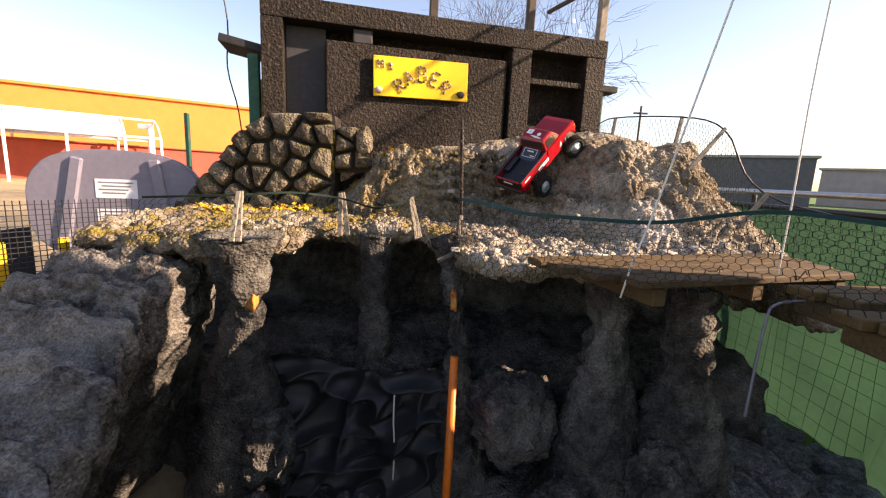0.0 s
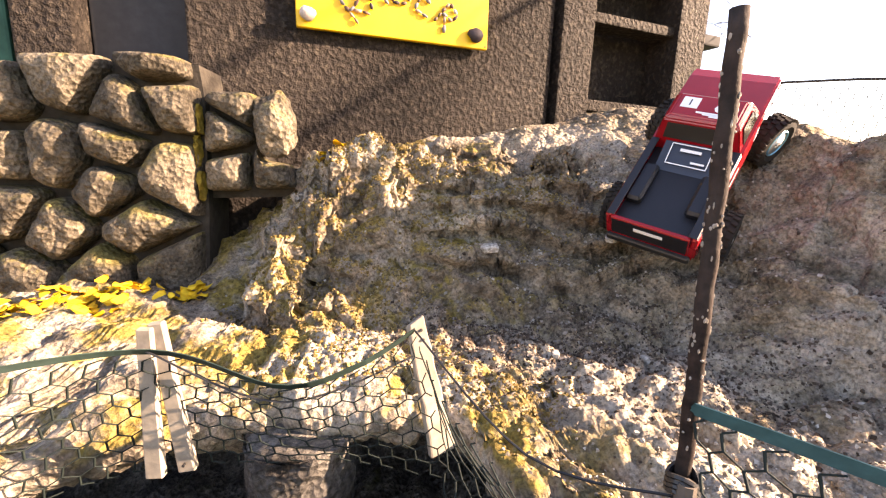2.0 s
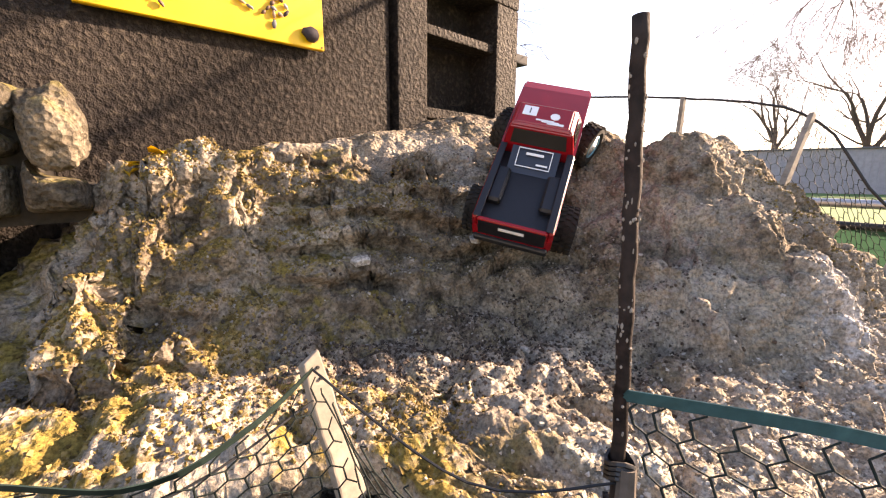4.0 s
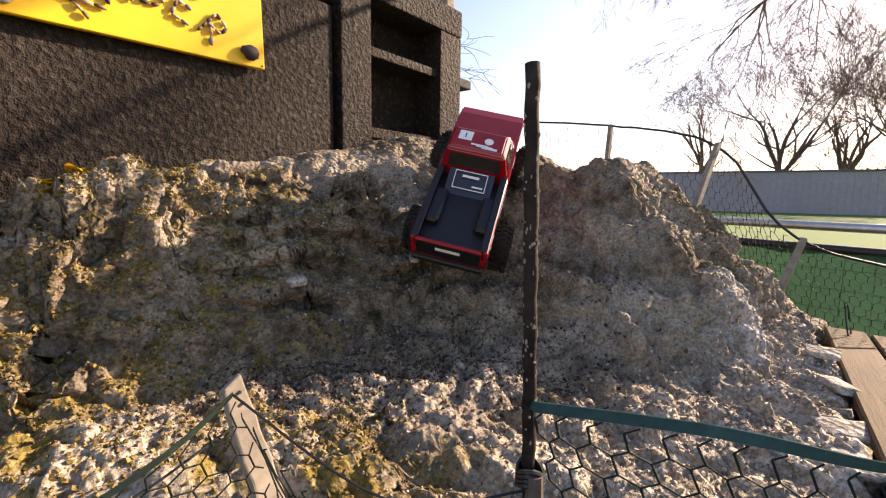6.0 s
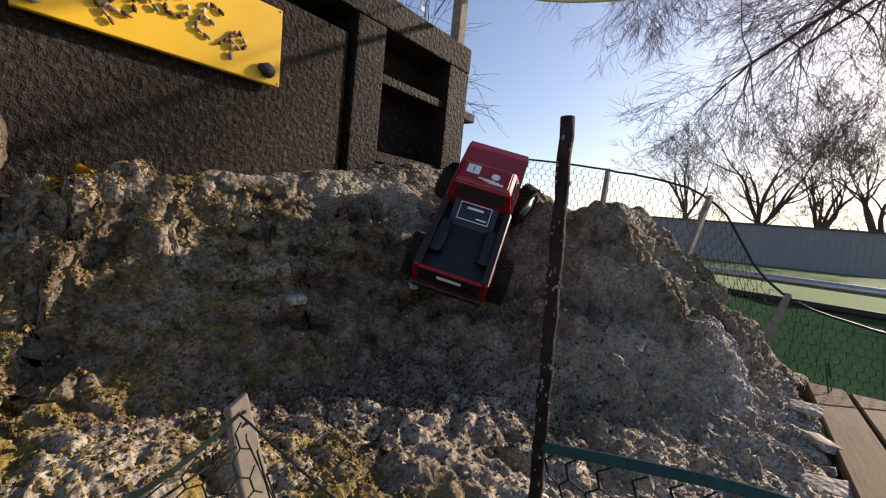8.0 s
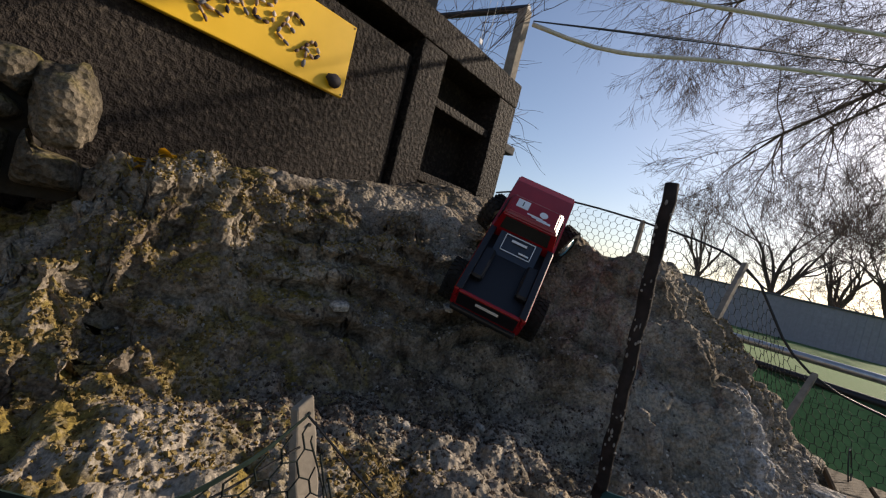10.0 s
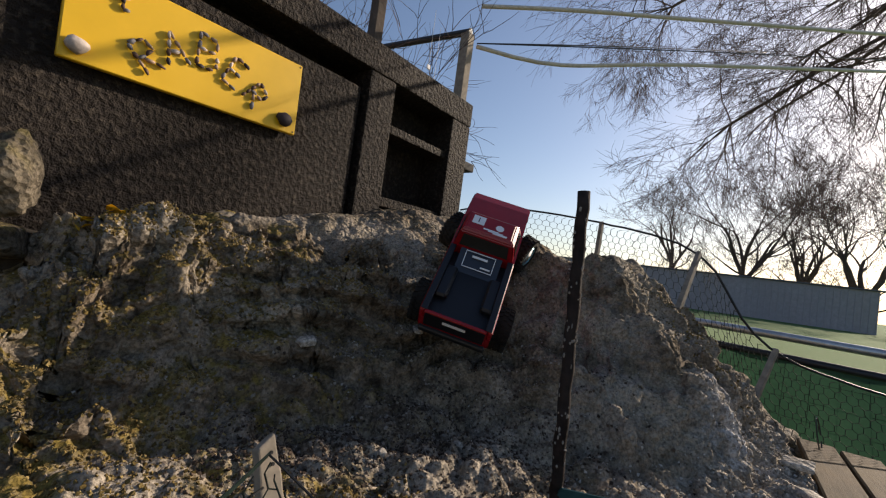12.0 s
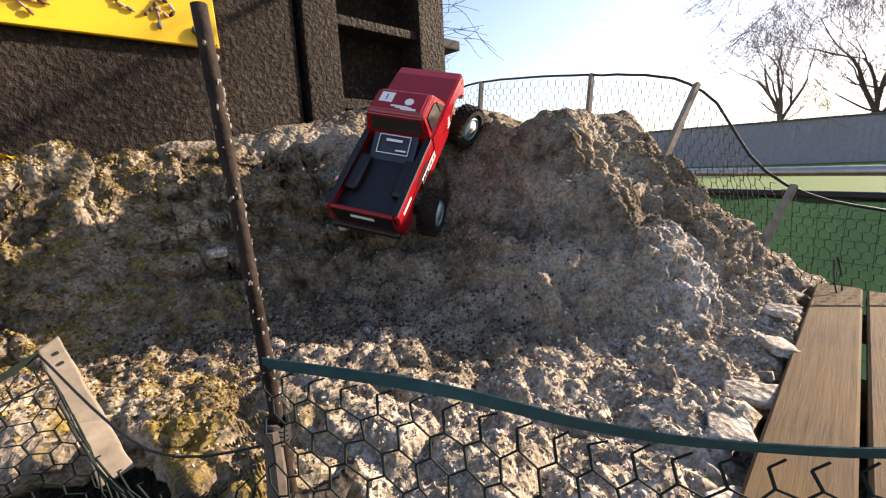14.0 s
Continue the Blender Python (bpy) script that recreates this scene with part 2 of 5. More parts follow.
def rough_at(p, amount=1.0):
    q = Vector(p)
    w = q + noise.noise_vector(q * 6) * 0.04
    v = noise.fractal(q * 4, 1.0, 2.0, 4) * 0.014
    a, b = lumps(w, 0.17), lumps(w + Vector((3, 1, 7)), 0.062)
    v += 0.017 * min(1, 3.2 * a) + 0.017 * a - 0.02
    v += 0.011 * min(1, 2.6 * b) + 0.009 * b - 0.011
    # ledges of poured layers across the middle of the slope
    layer = q.z * 17 + 1.2 * noise.noise(q * 3.5) + 0.35 * q.x
    layer -= math.floor(layer)
    v += 0.052 * (sm(0.0, 0.2, layer) - layer) * sm(1.41, 1.46, q.z) * sm(1.72, 1.64, q.z) * sm(-0.2, -0.05, q.x) * sm(0.62, 0.4, q.x)
    # crumbly grain, coarser where moss holds it
    moss = sm(0.02, -0.16, q.x) * sm(1.4, 1.48, q.z) * sm(1.95, 2.2, q.y)
    v += noise.fractal(q * 30, 0.7, 2.1, 3) * (0.0045 + 0.001 * moss)
    v += (0.35 - noise.voronoi(q * 84)[0][0]) * (0.0085 + 0.003 * moss)
    return v * amount


def roughen(bm, amount=1.0):
    bm.normal_update()
    moves = [(v, v.normal * rough_at(v.co, amount) * (1 - 0.55 * sm(1.74, 1.82, v.co.z))) for v in bm.verts]
    for v, d in moves:
        v.co += d
    return bm


# ---- ground and far surroundings ----
bm = bmesh.new()
bmesh.ops.create_grid(bm, x_segments=60, y_segments=60, size=400)
tagged(part("ground", bm, GROUND), "sandy lot running into a green lawn", "ground", kind="structure")


# ---- the rock course ----
def edge_y(x):
    return curve(x, (-1.6, 1.75), (-1.0, 1.62), (-0.8, 1.68), (-0.64, 2.02), (-0.35, 2.1), (-0.12, 2.06), (0.0, 1.9), (0.1, 1.62), (0.3, 1.56), (0.5, 1.61), (0.9, 1.715), (1.5, 1.9))


# the slope rises in two stages: an apron, then the steeper face above it
def apron(x):
    """Where the apron begins, how deep it is and how far it rises."""
    foot = curve(x, (-1.4, 2.6), (-0.7, 2.55), (-0.35, 2.36), (-0.1, 2.33), (0.2, 2.29), (0.36, 2.26), (0.5, 2.12), (0.65, 1.93), (0.9, 1.84), (1.2, 1.86), (1.6, 1.95))
    return foot, curve(x, (-0.35, 0.18), (0.0, 0.16), (0.36, 0.2), (0.5, 0.27), (0.65, 0.17), (0.9, 0.12), (1.3, 0.15)), curve(x, (-0.8, 0.02), (-0.4, 0.1), (0.0, 0.08), (0.36, 0.11), (0.65, 0.15), (1.35, 0.15), (1.6, 0.05))


def face(x):
    """The same for the face."""
    foot = curve(x, (-1.4, 2.7), (-0.6, 2.62), (-0.35, 2.47), (-0.1, 2.45), (0.36, 2.455), (0.5, 2.36), (0.66, 2.2), (0.9, 1.95), (1.2, 1.99), (1.6, 2.1))
    return foot, curve(x, (-0.35, 0.2), (-0.1, 0.24), (0.05, 0.18), (0.36, 0.16), (0.5, 0.26), (0.66, 0.34), (0.9, 0.33), (1.3, 0.4)), curve(x, (-1.0, 0.04), (-0.75, 0.06), (-0.5, 0.16), (-0.3, 0.24), (0.05, 0.21), (0.36, 0.25), (0.66, 0.28), (1.38, 0.28), (1.52, 0.18), (1.68, 0.02), (1.85, -0.25))


def climb(d, w):
    t = min(1.0, max(0.0, d / w))
    return 0.4 * t * t * (3 - 2 * t) + 0.6 * t


# boulders and ridges that stand out of the slope with a groove round them: two ends, half-width, height
RIDGES = ((-0.46, 2.53, -0.27, 2.675, 0.068, 0.061),
          (-0.23, 2.585, -0.06, 2.7, 0.062, 0.056),
          (-0.34, 2.495, -0.235, 2.52, 0.052, 0.056),
          (-0.48, 2.44, -0.44, 2.47, 0.074, 0.065),
          (-0.5, 2.62, -0.4, 2.72, 0.062, 0.046),
          (-0.02, 2.93, 0.1, 2.93, 0.06, 0.045),
          (0.19, 2.615, 0.19, 2.62, 0.034, 0.075),
          (0.245, 2.63, 0.25, 2.63, 0.032, 0.07),
          (0.15, 2.572, 0.155, 2.575, 0.036, 0.06),
          (0.33, 2.66, 0.42, 2.67, 0.045, 0.03),
          (-0.4, 2.39, -0.33, 2.4, 0.03, 0.03),
          (-0.2, 2.72, -0.1, 2.78, 0.045, 0.03),
          (0.06, 2.7, 0.12, 2.73, 0.04, 0.03))


# softer swellings: centre, half-widths, height
CLODS = ((0.62, 2.42, 0.17, 0.14, -0.055), (0.4, 2.52, 0.08, 0.08, -0.03), (0.42, 2.75, 0.1, 0.07, 0.04), (0.84, 2.62, 0.22, 0.16, 0.045), (1.0, 2.28, 0.16, 0.12, 0.03), (1.2, 2.2, 0.13, 0.12, 0.05), (1.3, 2.45, 0.13, 0.18, 0.04), (1.15, 2.02, 0.1, 0.09, 0.035), (0.08, 2.13, 0.022, 0.018, 0.016))


clod_rng = random.Random(17)
CLODS += tuple((clod_rng.uniform(-0.5, 0.1), clod_rng.uniform(2.38, 2.75), clod_rng.uniform(0.035, 0.07), clod_rng.uniform(0.025, 0.04), clod_rng.uniform(0.012, 0.026)) for _ in range(34))
CLODS += tuple((clod_rng.uniform(0.55, 1.4), clod_rng.uniform(1.95, 2.6), clod_rng.uniform(0.05, 0.1), clod_rng.uniform(0.04, 0.08), clod_rng.uniform(0.006, 0.018)) for _ in range(30))
CLODS += tuple((clod_rng.uniform(0.6, 1.3), clod_rng.uniform(1.65, 1.95), clod_rng.uniform(0.02, 0.045), clod_rng.uniform(0.015, 0.03), clod_rng.uniform(0.006, 0.014)) for _ in range(40))


def course_z(x, y):
    z = 1.318 + 0.05 * sm(1.6, 2.35, y)
    for foot, w, h in (apron(x), face(x)):
        z += h * climb(y - foot, w)
    z += 0.055 * sm(2.6, 2.8, y) * sm(-0.5, 0.1, x) * sm(1.6, 1.2, x) + 0.1 * sm(2.8, 3.1, y) * sm(-0.5, 0.0, x) * sm(1.6, 1.1, x)
    for cx, cy, rx, ry, h in CLODS:
        q = 1 - ((x - cx) / rx) ** 2 - ((y - cy) / ry) ** 2
        if q > 0:
            z += h * q * (2 - q)
    for ax, ay, bx, by, rad, h in RIDGES:
        if abs(x - (ax + bx) / 2) < 0.3 and abs(y - (ay + by) / 2) < 0.25:
            dx, dy = bx - ax, by - ay
            f = min(1.0, max(0.0, ((x - ax) * dx + (y - ay) * dy) / (dx * dx + dy * dy + 1e-9)))
            wob = rad * (1 + 0.25 * math.sin(x * 37 + y * 23) + 0.12 * math.sin(x * 91 - y * 71))
            q = 1 - ((x - ax - f * dx) ** 2 + (y - ay - f * dy) ** 2) / (wob * wob)
            z += h * (math.sqrt(q) if q > 0 else -0.16 * max(0.0, 1 + q / 0.9))
    z -= 0.28 * sm(1.58, 1.82, x)
    return z


def course():
    bm = bmesh.new()
    rows = []
    for x in [-1.55 + 0.01 * k for k in range(100)] + [-0.55 + 0.0042 * k for k in range(465)] + [1.403 + 0.0089 * k for k in range(51)]:
        e, col = edge_y(x), []
        th = 0.1 + 0.03 * noise.noise(Vector((x * 4, 1, 3)))
        top = course_z(x, e)
        for k in range(14):
            col.append((x, e + 0.75 * (1 - k / 14), top - th - 0.015 - 0.05 * (1 - k / 14)))
        for k in range(9):
            a = -math.pi / 2 + math.pi * k / 8
            col.append((x, e + 0.03 - 0.055 * math.cos(a), top - th / 2 + th / 2 * math.sin(a)))
        fine = [(e + 0.03 + (3.4 - e) * k / 320, 0.0) for k in range(1, 321)]
        fine = [(y, course_z(x, y)) for y, _ in fine]
        run = [0.0]
        for (y0, z0), (y1, z1) in zip(fine, fine[1:]):
            run.append(run[-1] + math.hypot(y1 - y0, z1 - z0))
        ys = np.interp(np.linspace(0, run[-1], 350), run, [y for y, _ in fine])
        zs = np.interp(np.linspace(0, run[-1], 350), run, [z for _, z in fine])
        col += [(x, float(y), float(z)) for y, z in zip(ys, zs)]
        rows.append([bm.verts.new(p) for p in col])
    for a, b in zip(rows, rows[1:]):
        for k in range(len(a) - 1):
            bm.faces.new((a[k], b[k], b[k + 1], a[k + 1]))
    bm.normal_update()
    return roughen(bm)


rock_course = tagged(part("rock_course", course(), ROCK, smooth=True), "rough grey-brown cement rock ledge and mound with yellow moss", "rock", kind="structure")


def rock_column(name, path, radii, label, mat=ROCK, sides=40, amount=1.0):
    bm = bmesh.new()
    pts, rs = [], []
    n = 60
    for i in range(n + 1):
        f = i / n * (len(path) - 1)
        k = min(int(f), len(path) - 2)
        t = f - k
        t = t * t * (3 - 2 * t) * 0.5 + t * 0.5
        pts.append(Vector(path[k]).lerp(Vector(path[k + 1]), t))
        rs.append(radii[k] + (radii[k + 1] - radii[k]) * t)
    tube(bm, pts, rs, sides)
    roughen(bm, amount)
    return tagged(part(name, bm, mat, smooth=True), label, "rock", kind="structure")


# pillars below the ledge share the shade-darkened colour
rock_column("rock_pillar", ((-0.35, 2.12, 0.45), (-0.345, 2.13, 0.75), (-0.34, 2.11, 1.0), (-0.34, 2.1, 1.3)), (0.14, 0.09, 0.08, 0.09), "grey cement pillar under the rock ledge", SHADEROCK, amount=0.5)
rock_column("rock_pillar", ((-0.95, 1.9, -0.05), (-0.93, 1.86, 0.4), (-0.89, 1.8, 0.75), (-0.86, 1.77, 0.97), (-0.85, 1.74, 1.15), (-0.85, 1.73, 1.33)), (0.3, 0.22, 0.13, 0.08, 0.12, 0.17), "grey cement rock pillar with orange paint stain", SHADEROCK)
rock_column("rock_pillar", ((0.12, 1.95, -0.05), (0.1, 1.85, 0.5), (0.09, 1.8, 0.8), (0.08, 1.78, 1.05), (0.06, 1.8, 1.2), (0.06, 1.86, 1.32)), (0.2, 0.1, 0.05, 0.045, 0.07, 0.12), "thin grey cement rock pillar with white chips", SHADEROCK)
rock_column("rock_pillar", ((0.75, 1.75, -0.05), (0.72, 1.7, 0.5), (0.7, 1.66, 0.8), (0.69, 1.64, 1.05), (0.7, 1.66, 1.27)), (0.3, 0.2, 0.11, 0.08, 0.12), "grey cement rock column under the deck", SHADEROCK)
rock_column("rock_pillar", ((1.05, 1.75, -0.05), (1.02, 1.65, 0.6), (0.98, 1.58, 0.9), (0.96, 1.55, 1.25)), (0.35, 0.2, 0.1, 0.1), "dark cement rock column under the deck", SHADEROCK)


def rock_arm():
    """The ramp of rock that comes down towards the walkway in rounded, grooved courses."""
    bm = bmesh.new()
    rows = []
    for i in range(230):
        f = i / 229
        y = 1.9 - 1.6 * f
        xi = curve(y, (0.3, -0.6), (1.0, -0.84), (1.2, -0.95), (1.45, -1.04), (1.65, -1.02), (1.9, -1.0))
        xo = xi - 0.5 - 0.1 * math.sin(f * 9)
        col = []
        for k in range(80):
            g = k / 79
            across = 0.0 if g < 0.35 else min(1.0, (g - 0.35) / 0.4)
            step = f * 8 + 0.5 * across + 0.35 * noise.noise(Vector((across * 2, y * 4, 2)))
            r0 = step % 1
            zt = 1.31 - 0.061 * (math.floor(step) + sm(0.5, 1.0, r0)) - 0.02 * f + 0.02 * math.sin(math.pi * r0) - 0.035 * max(0.0, 1 - min(r0, 1 - r0) / 0.14)
            if g < 0.35:
                h = g / 0.35
                col.append((xi - 0.34 * (1 - h) ** 1.2 + 0.02 * h, y, 0.1 + (zt - 0.15) * h))
            elif g < 0.75:
                h = (g - 0.35) / 0.4
                col.append((xi + (xo - xi) * h, y, zt - 0.05 + 0.05 * math.sin(math.pi * h) ** 0.5))
            else:
                h = (g - 0.75) / 0.25
                col.append((xo - 0.25 * h, y, zt - 0.05 - (zt - 0.05) * h))
        rows.append([bm.verts.new(p) for p in col])
    for a, b in zip(rows, rows[1:]):
        for k in range(79):
            # lower pit-facing side takes the darker rock in place of shade
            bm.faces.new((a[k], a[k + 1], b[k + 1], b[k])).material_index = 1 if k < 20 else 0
    return roughen(bm, 1.0)


tagged(part("rock_ramp", rock_arm(), (RAMPROCK, SHADEROCK), smooth=True), "stepped grey cement rock ramp beside the pit", "rock", kind="structure")


def cave():
    """Back and side walls of the hollow under the ledge, with its low shelf."""
    bm = bmesh.new()
    rows = []
    for i in range(130):
        x = -1.9 + 3.6 * i / 129
        col = []
        for k in range(60):
            g = k / 59
            if g < 0.45:
                h = g / 0.45
                col.append((x, 1.95 + 0.12 * h + 0.1 * math.sin(x * 7), 0.66 * h))
            elif g < 0.7:
                h = (g - 0.45) / 0.25
                col.append((x, 2.07 + 0.65 * h + 0.1 * math.sin(x * 7) * (1 - h), 0.66 + 0.1 * h))
            else:
                h = (g - 0.7) / 0.3
                col.append((x, 2.72 + 0.04 * h, 0.76 + 0.6 * h))
        rows.append([bm.verts.new(p) for p in col])
    for a, b in zip(rows, rows[1:]):
        for k in range(59):
            bm.faces.new((a[k], b[k], b[k + 1], a[k + 1]))
    return roughen(bm, 1.2)


# the hollow's darkness is partly put into this rock's colour
tagged(part("cave_wall", cave(), SHADEROCK, smooth=True), "dark rough cement rock inside the hollow", "rock", kind="structure")


def liner():
    bm = bmesh.new()
    rows = []
    for i in range(140):
        col = []
        for k in range(110):
            u, v = i / 139, k / 109
            x = -0.85 + 0.95 * u
            y = 2.0 - 0.18 * (1 - v) + 0.06 * math.sin(u * 5)
            z = 0.0 + 0.72 * v - 0.1 * math.sin(u * math.pi) * v
            p = Vector((x * 2.6 + z * 2.2, z * 6.5 - x * 2.0, 2))
            q = Vector((x * 5 - z * 4, z * 3 + x, 7))
            y -= 0.075 * (1 - min(1.0, 3.2 * abs(noise.noise(p)))) ** 1.5 + 0.04 * (1 - min(1.0, 3.0 * abs(noise.noise(q)))) ** 2 + 0.05 * noise.noise(p * 0.6)
            col.append(bm.verts.new((x, y, z)))
        rows.append(col)
    for a, b in zip(rows, rows[1:]):
        for k in range(109):
            bm.faces.new((a[k], b[k], b[k + 1], a[k + 1]))
    return bm


tagged(part("pond_liner", liner(), LINER, smooth=True), "black folded pond liner draped down the pit wall", "liner")

# ---- facade block ----
FAC = Matrix.Translation((0.1, 3.12, 0)) @ pose(0, 0, 0, 0, 0, 14.8)
facade = holder("facade", FAC, "dark brown stucco block with recessed panel and shelf opening", "wall", kind="structure")


def slab(name, s0, s1, z0, z1, front, depth, mat=STUCCO, parent=None, bevel=0.008, label=""):
    bm = box_bm(s0, s1, -front, -front + depth, z0, z1, bevel, segs=2)
    return part(name, bm, mat, parent or facade, label)


slab("back_wall", -1.32, 1.10, 1.2, 2.63, -0.16, 0.3)
slab("post", -1.33, -1.2, 1.2, 2.52, 0.02, 0.2)
slab("beam", -1.33, 1.10, 2.522, 2.65, 0.022, 0.4)
slab("post", 0.337, 0.49, 1.2, 2.519, 0.02, 0.2)
slab("post", 0.935, 1.098, 1.2, 2.519, 0.02, 0.2)
slab("door_panel", -0.94, 0.31, 1.2, 2.43, 0.0, 0.14)
slab("side_panel", -1.197, -0.943, 1.2, 2.518, -0.1, 0.04, GREYPANEL, label="smooth dark grey recessed panel")
slab("top_block", -0.77, -0.645, 2.433, 2.518, -0.01, 0.1, GREYPANEL)
slab("shelf_bar", 0.493, 0.932, 2.295, 2.335, 0.0, 0.12)
slab("shelf_bar", 0.493, 0.932, 1.955, 2.0, 0.0, 0.12)
slab("side_post", -1.415, -1.35, 1.2, 2.3, -0.02, 0.08, GREENPOST, label="green painted side post")
slab("yellow_strip", -1.348, -1.335, 1.9, 2.16, -0.06, 0.04, YELLOW)
cap = slab("roof_cap", -0.16, 0.09, -0.02, 0.03, -0.02, 0.3, BLACKISH, label="dark sloping roof edge board")
cap.matrix_local = pose(-1.42, 0, 2.345, 0, 10, 0)
slab("roof_cap", 1.1, 1.26, 2.3, 2.35, -0.03, 0.25, BLACKISH)
slab("side_post", 1.115, 1.16, 1.2, 2.3, -0.06, 0.06, GREENPOST)

# yellow sign with stone letters
sign = holder("sign", FAC @ pose(-0.315, -0.035, 2.24, 0, -1.2, 0), "yellow painted board with letters of small stones", "sign")
part("board", box_bm(-0.325, 0.325, 0, 0.02, -0.127, 0.127, 0.003), YELLOW, sign)

# ---- stakes, rod ----
bm = tube(bmesh.new(), [(0.08 - 0.026 * k / 30, 1.8 + 0.001 * math.sin(k * 2.1), 1.25 + 0.578 * k / 30) for k in range(31)], [0.0068 + 0.0009 * noise.noise(Vector((k * 0.9, 0, 0))) for k in range(31)], 12)
tagged(part("steel_rod", bm, RUST, smooth=True), "rusty steel rod standing upright in the rock", "rod")

r0 = random.Random(5)
speck = bmesh.new()
for _ in range(90):
    z, a = 1.44 + 0.37 * r0.betavariate(1.6, 1.4), r0.uniform(2.5, 6.9)
    c = Vector((0.08 - 0.026 * (z - 1.25) / 0.578 + 0.0067 * math.cos(a), 1.8 + 0.0067 * math.sin(a), z))
    bmesh.ops.create_icosphere(speck, subdivisions=1, radius=1, matrix=Matrix.LocRotScale(c, None, (r0.uniform(0.0007, 0.0018), r0.uniform(0.0007, 0.0018), r0.uniform(0.001, 0.0035))))
ob = part("lime_speck", speck, LIME, bpy.data.objects["steel_rod"], "pale lime specks")
ob["kind"] = "stuff"

# deck planks
deck = holder("bridge_deck", pose(0.31, 1.515, 1.325, 0, 0, 17.5), "weathered wooden plank bridge laid against the rock", "bridge")
for i, (s0, s1) in enumerate(((0, 1.22), (0.02, 1.2), (0.08, 1.15), (0.16, 1.1))):
    part("plank", box_bm(s0, s1, -0.1 * i - 0.092, -0.1 * i, -0.025, 0, 0.004), DECK, deck)

# tarp fence
bm = bmesh.new()
bmesh.ops.create_grid(bm, x_segments=80, y_segments=20, size=0.5)
for v in bm.verts:
    a, h = v.co.x * 7, v.co.y + 0.5
    v.co = (2.4 + (0.1 * math.sin(a * 3) + 0.05 * math.sin(a * 7.3 + 2.5 * h)) * (1 - h) + 0.05 * math.sin(a * 5 + h * 7) * h * (1 - h) * 4 + 0.02 * math.sin(a * 17 + 4 * h), 2.2 + a, 1.47 * h)
tagged(part("tarp_fence", bm, TARP, smooth=True), "green woven tarp hung from a rail", "fence", kind="structure")
# added sheet out of view, keeps the sun off the ramp and pit
bm = bmesh.new()
bmesh.ops.create_grid(bm, x_segments=60, y_segments=20, size=0.5)
for v in bm.verts:
    a, h = v.co.x * 4.5, v.co.y + 0.5
    v.co = (2.45 + 0.06 * math.sin(a * 4) * (1 - h), -1.08 + a, 3.2 * h)
tagged(part("tarp_fence", bm, TARP, smooth=True), "unseen tall green tarp added to shade the ramp and pit", "fence", kind="structure")
for name, z, r, mat in (("pipe_rail", 1.59, 0.022, GALV), ("black_rail", 1.485, 0.02, BLACK)):
    tagged(part(name, tube(bmesh.new(), [(2.42, -1.5, z), (2.42, 6, z)], r, 12), mat, smooth=True), "long horizontal rail of the tarp fence", "rail", kind="structure")

course_tree = BVHTree.FromPolygons([v.co.copy() for v in rock_course.data.vertices], [tuple(p.vertices) for p in rock_course.data.polygons])


def drop(x, y, high=3.0):
    """The place and normal of the rock under (x, y)."""
    hit = course_tree.ray_cast(Vector((x, y, high)), Vector((0, 0, -1)))
    return (hit[0], hit[1]) if hit[0] else (Vector((x, y, 1.3)), Vector((0, 0, 1)))


# ---- more of the deck ----
for i, (x, y, l, a) in enumerate(((1.08, 1.29, 0.9, 6), (1.0, 1.05, 0.9, -3))):
    far = holder("bridge_deck", pose(x, y, 1.315 - 0.005 * i, 0, 0, a), "weathered wooden plank section of the bridge", "bridge")
    for k in range(2):
        part("plank", box_bm(0.03 * k, l, -0.1 * k - 0.092, -0.1 * k, -0.03, 0, 0.004), DECK, far)
    part("joist", box_bm(0.04, 0.09, -0.2, 0.0, -0.09, -0.032, 0.004), DECK, far)
for s0 in (0.22, 0.62, 1.02):
    part("joist", box_bm(s0, s0 + 0.05, -0.38, -0.02, -0.085, -0.027, 0.004), DECK, deck, "dark wooden joist under the planks")
for s0, k in ((0.12, 0), (0.25, 1), (0.55, 2), (0.3, 3), (0.8, 3)):
    part("staple", tube(bmesh.new(), [(s0, -0.1 * k - 0.094, -0.012), (s0 + 0.01, -0.1 * k - 0.105, 0.02), (s0 + 0.03, -0.1 * k - 0.1, 0.004)], 0.002, 5), BLACK, deck, "bent black wire staple")

# ---- stone letters on the sign ----
PEBBLES = [plain("pebble_" + n, c, 0.6, var=0.35, scale=90, bumps=0.4) for n, c in (("brown", (0.13, 0.08, 0.06)), ("tan", (0.4, 0.28, 0.2)), ("grey", (0.2, 0.19, 0.2)), ("pale", (0.55, 0.47, 0.42)), ("dark", (0.05, 0.04, 0.045)))]
rng = random.Random(4)
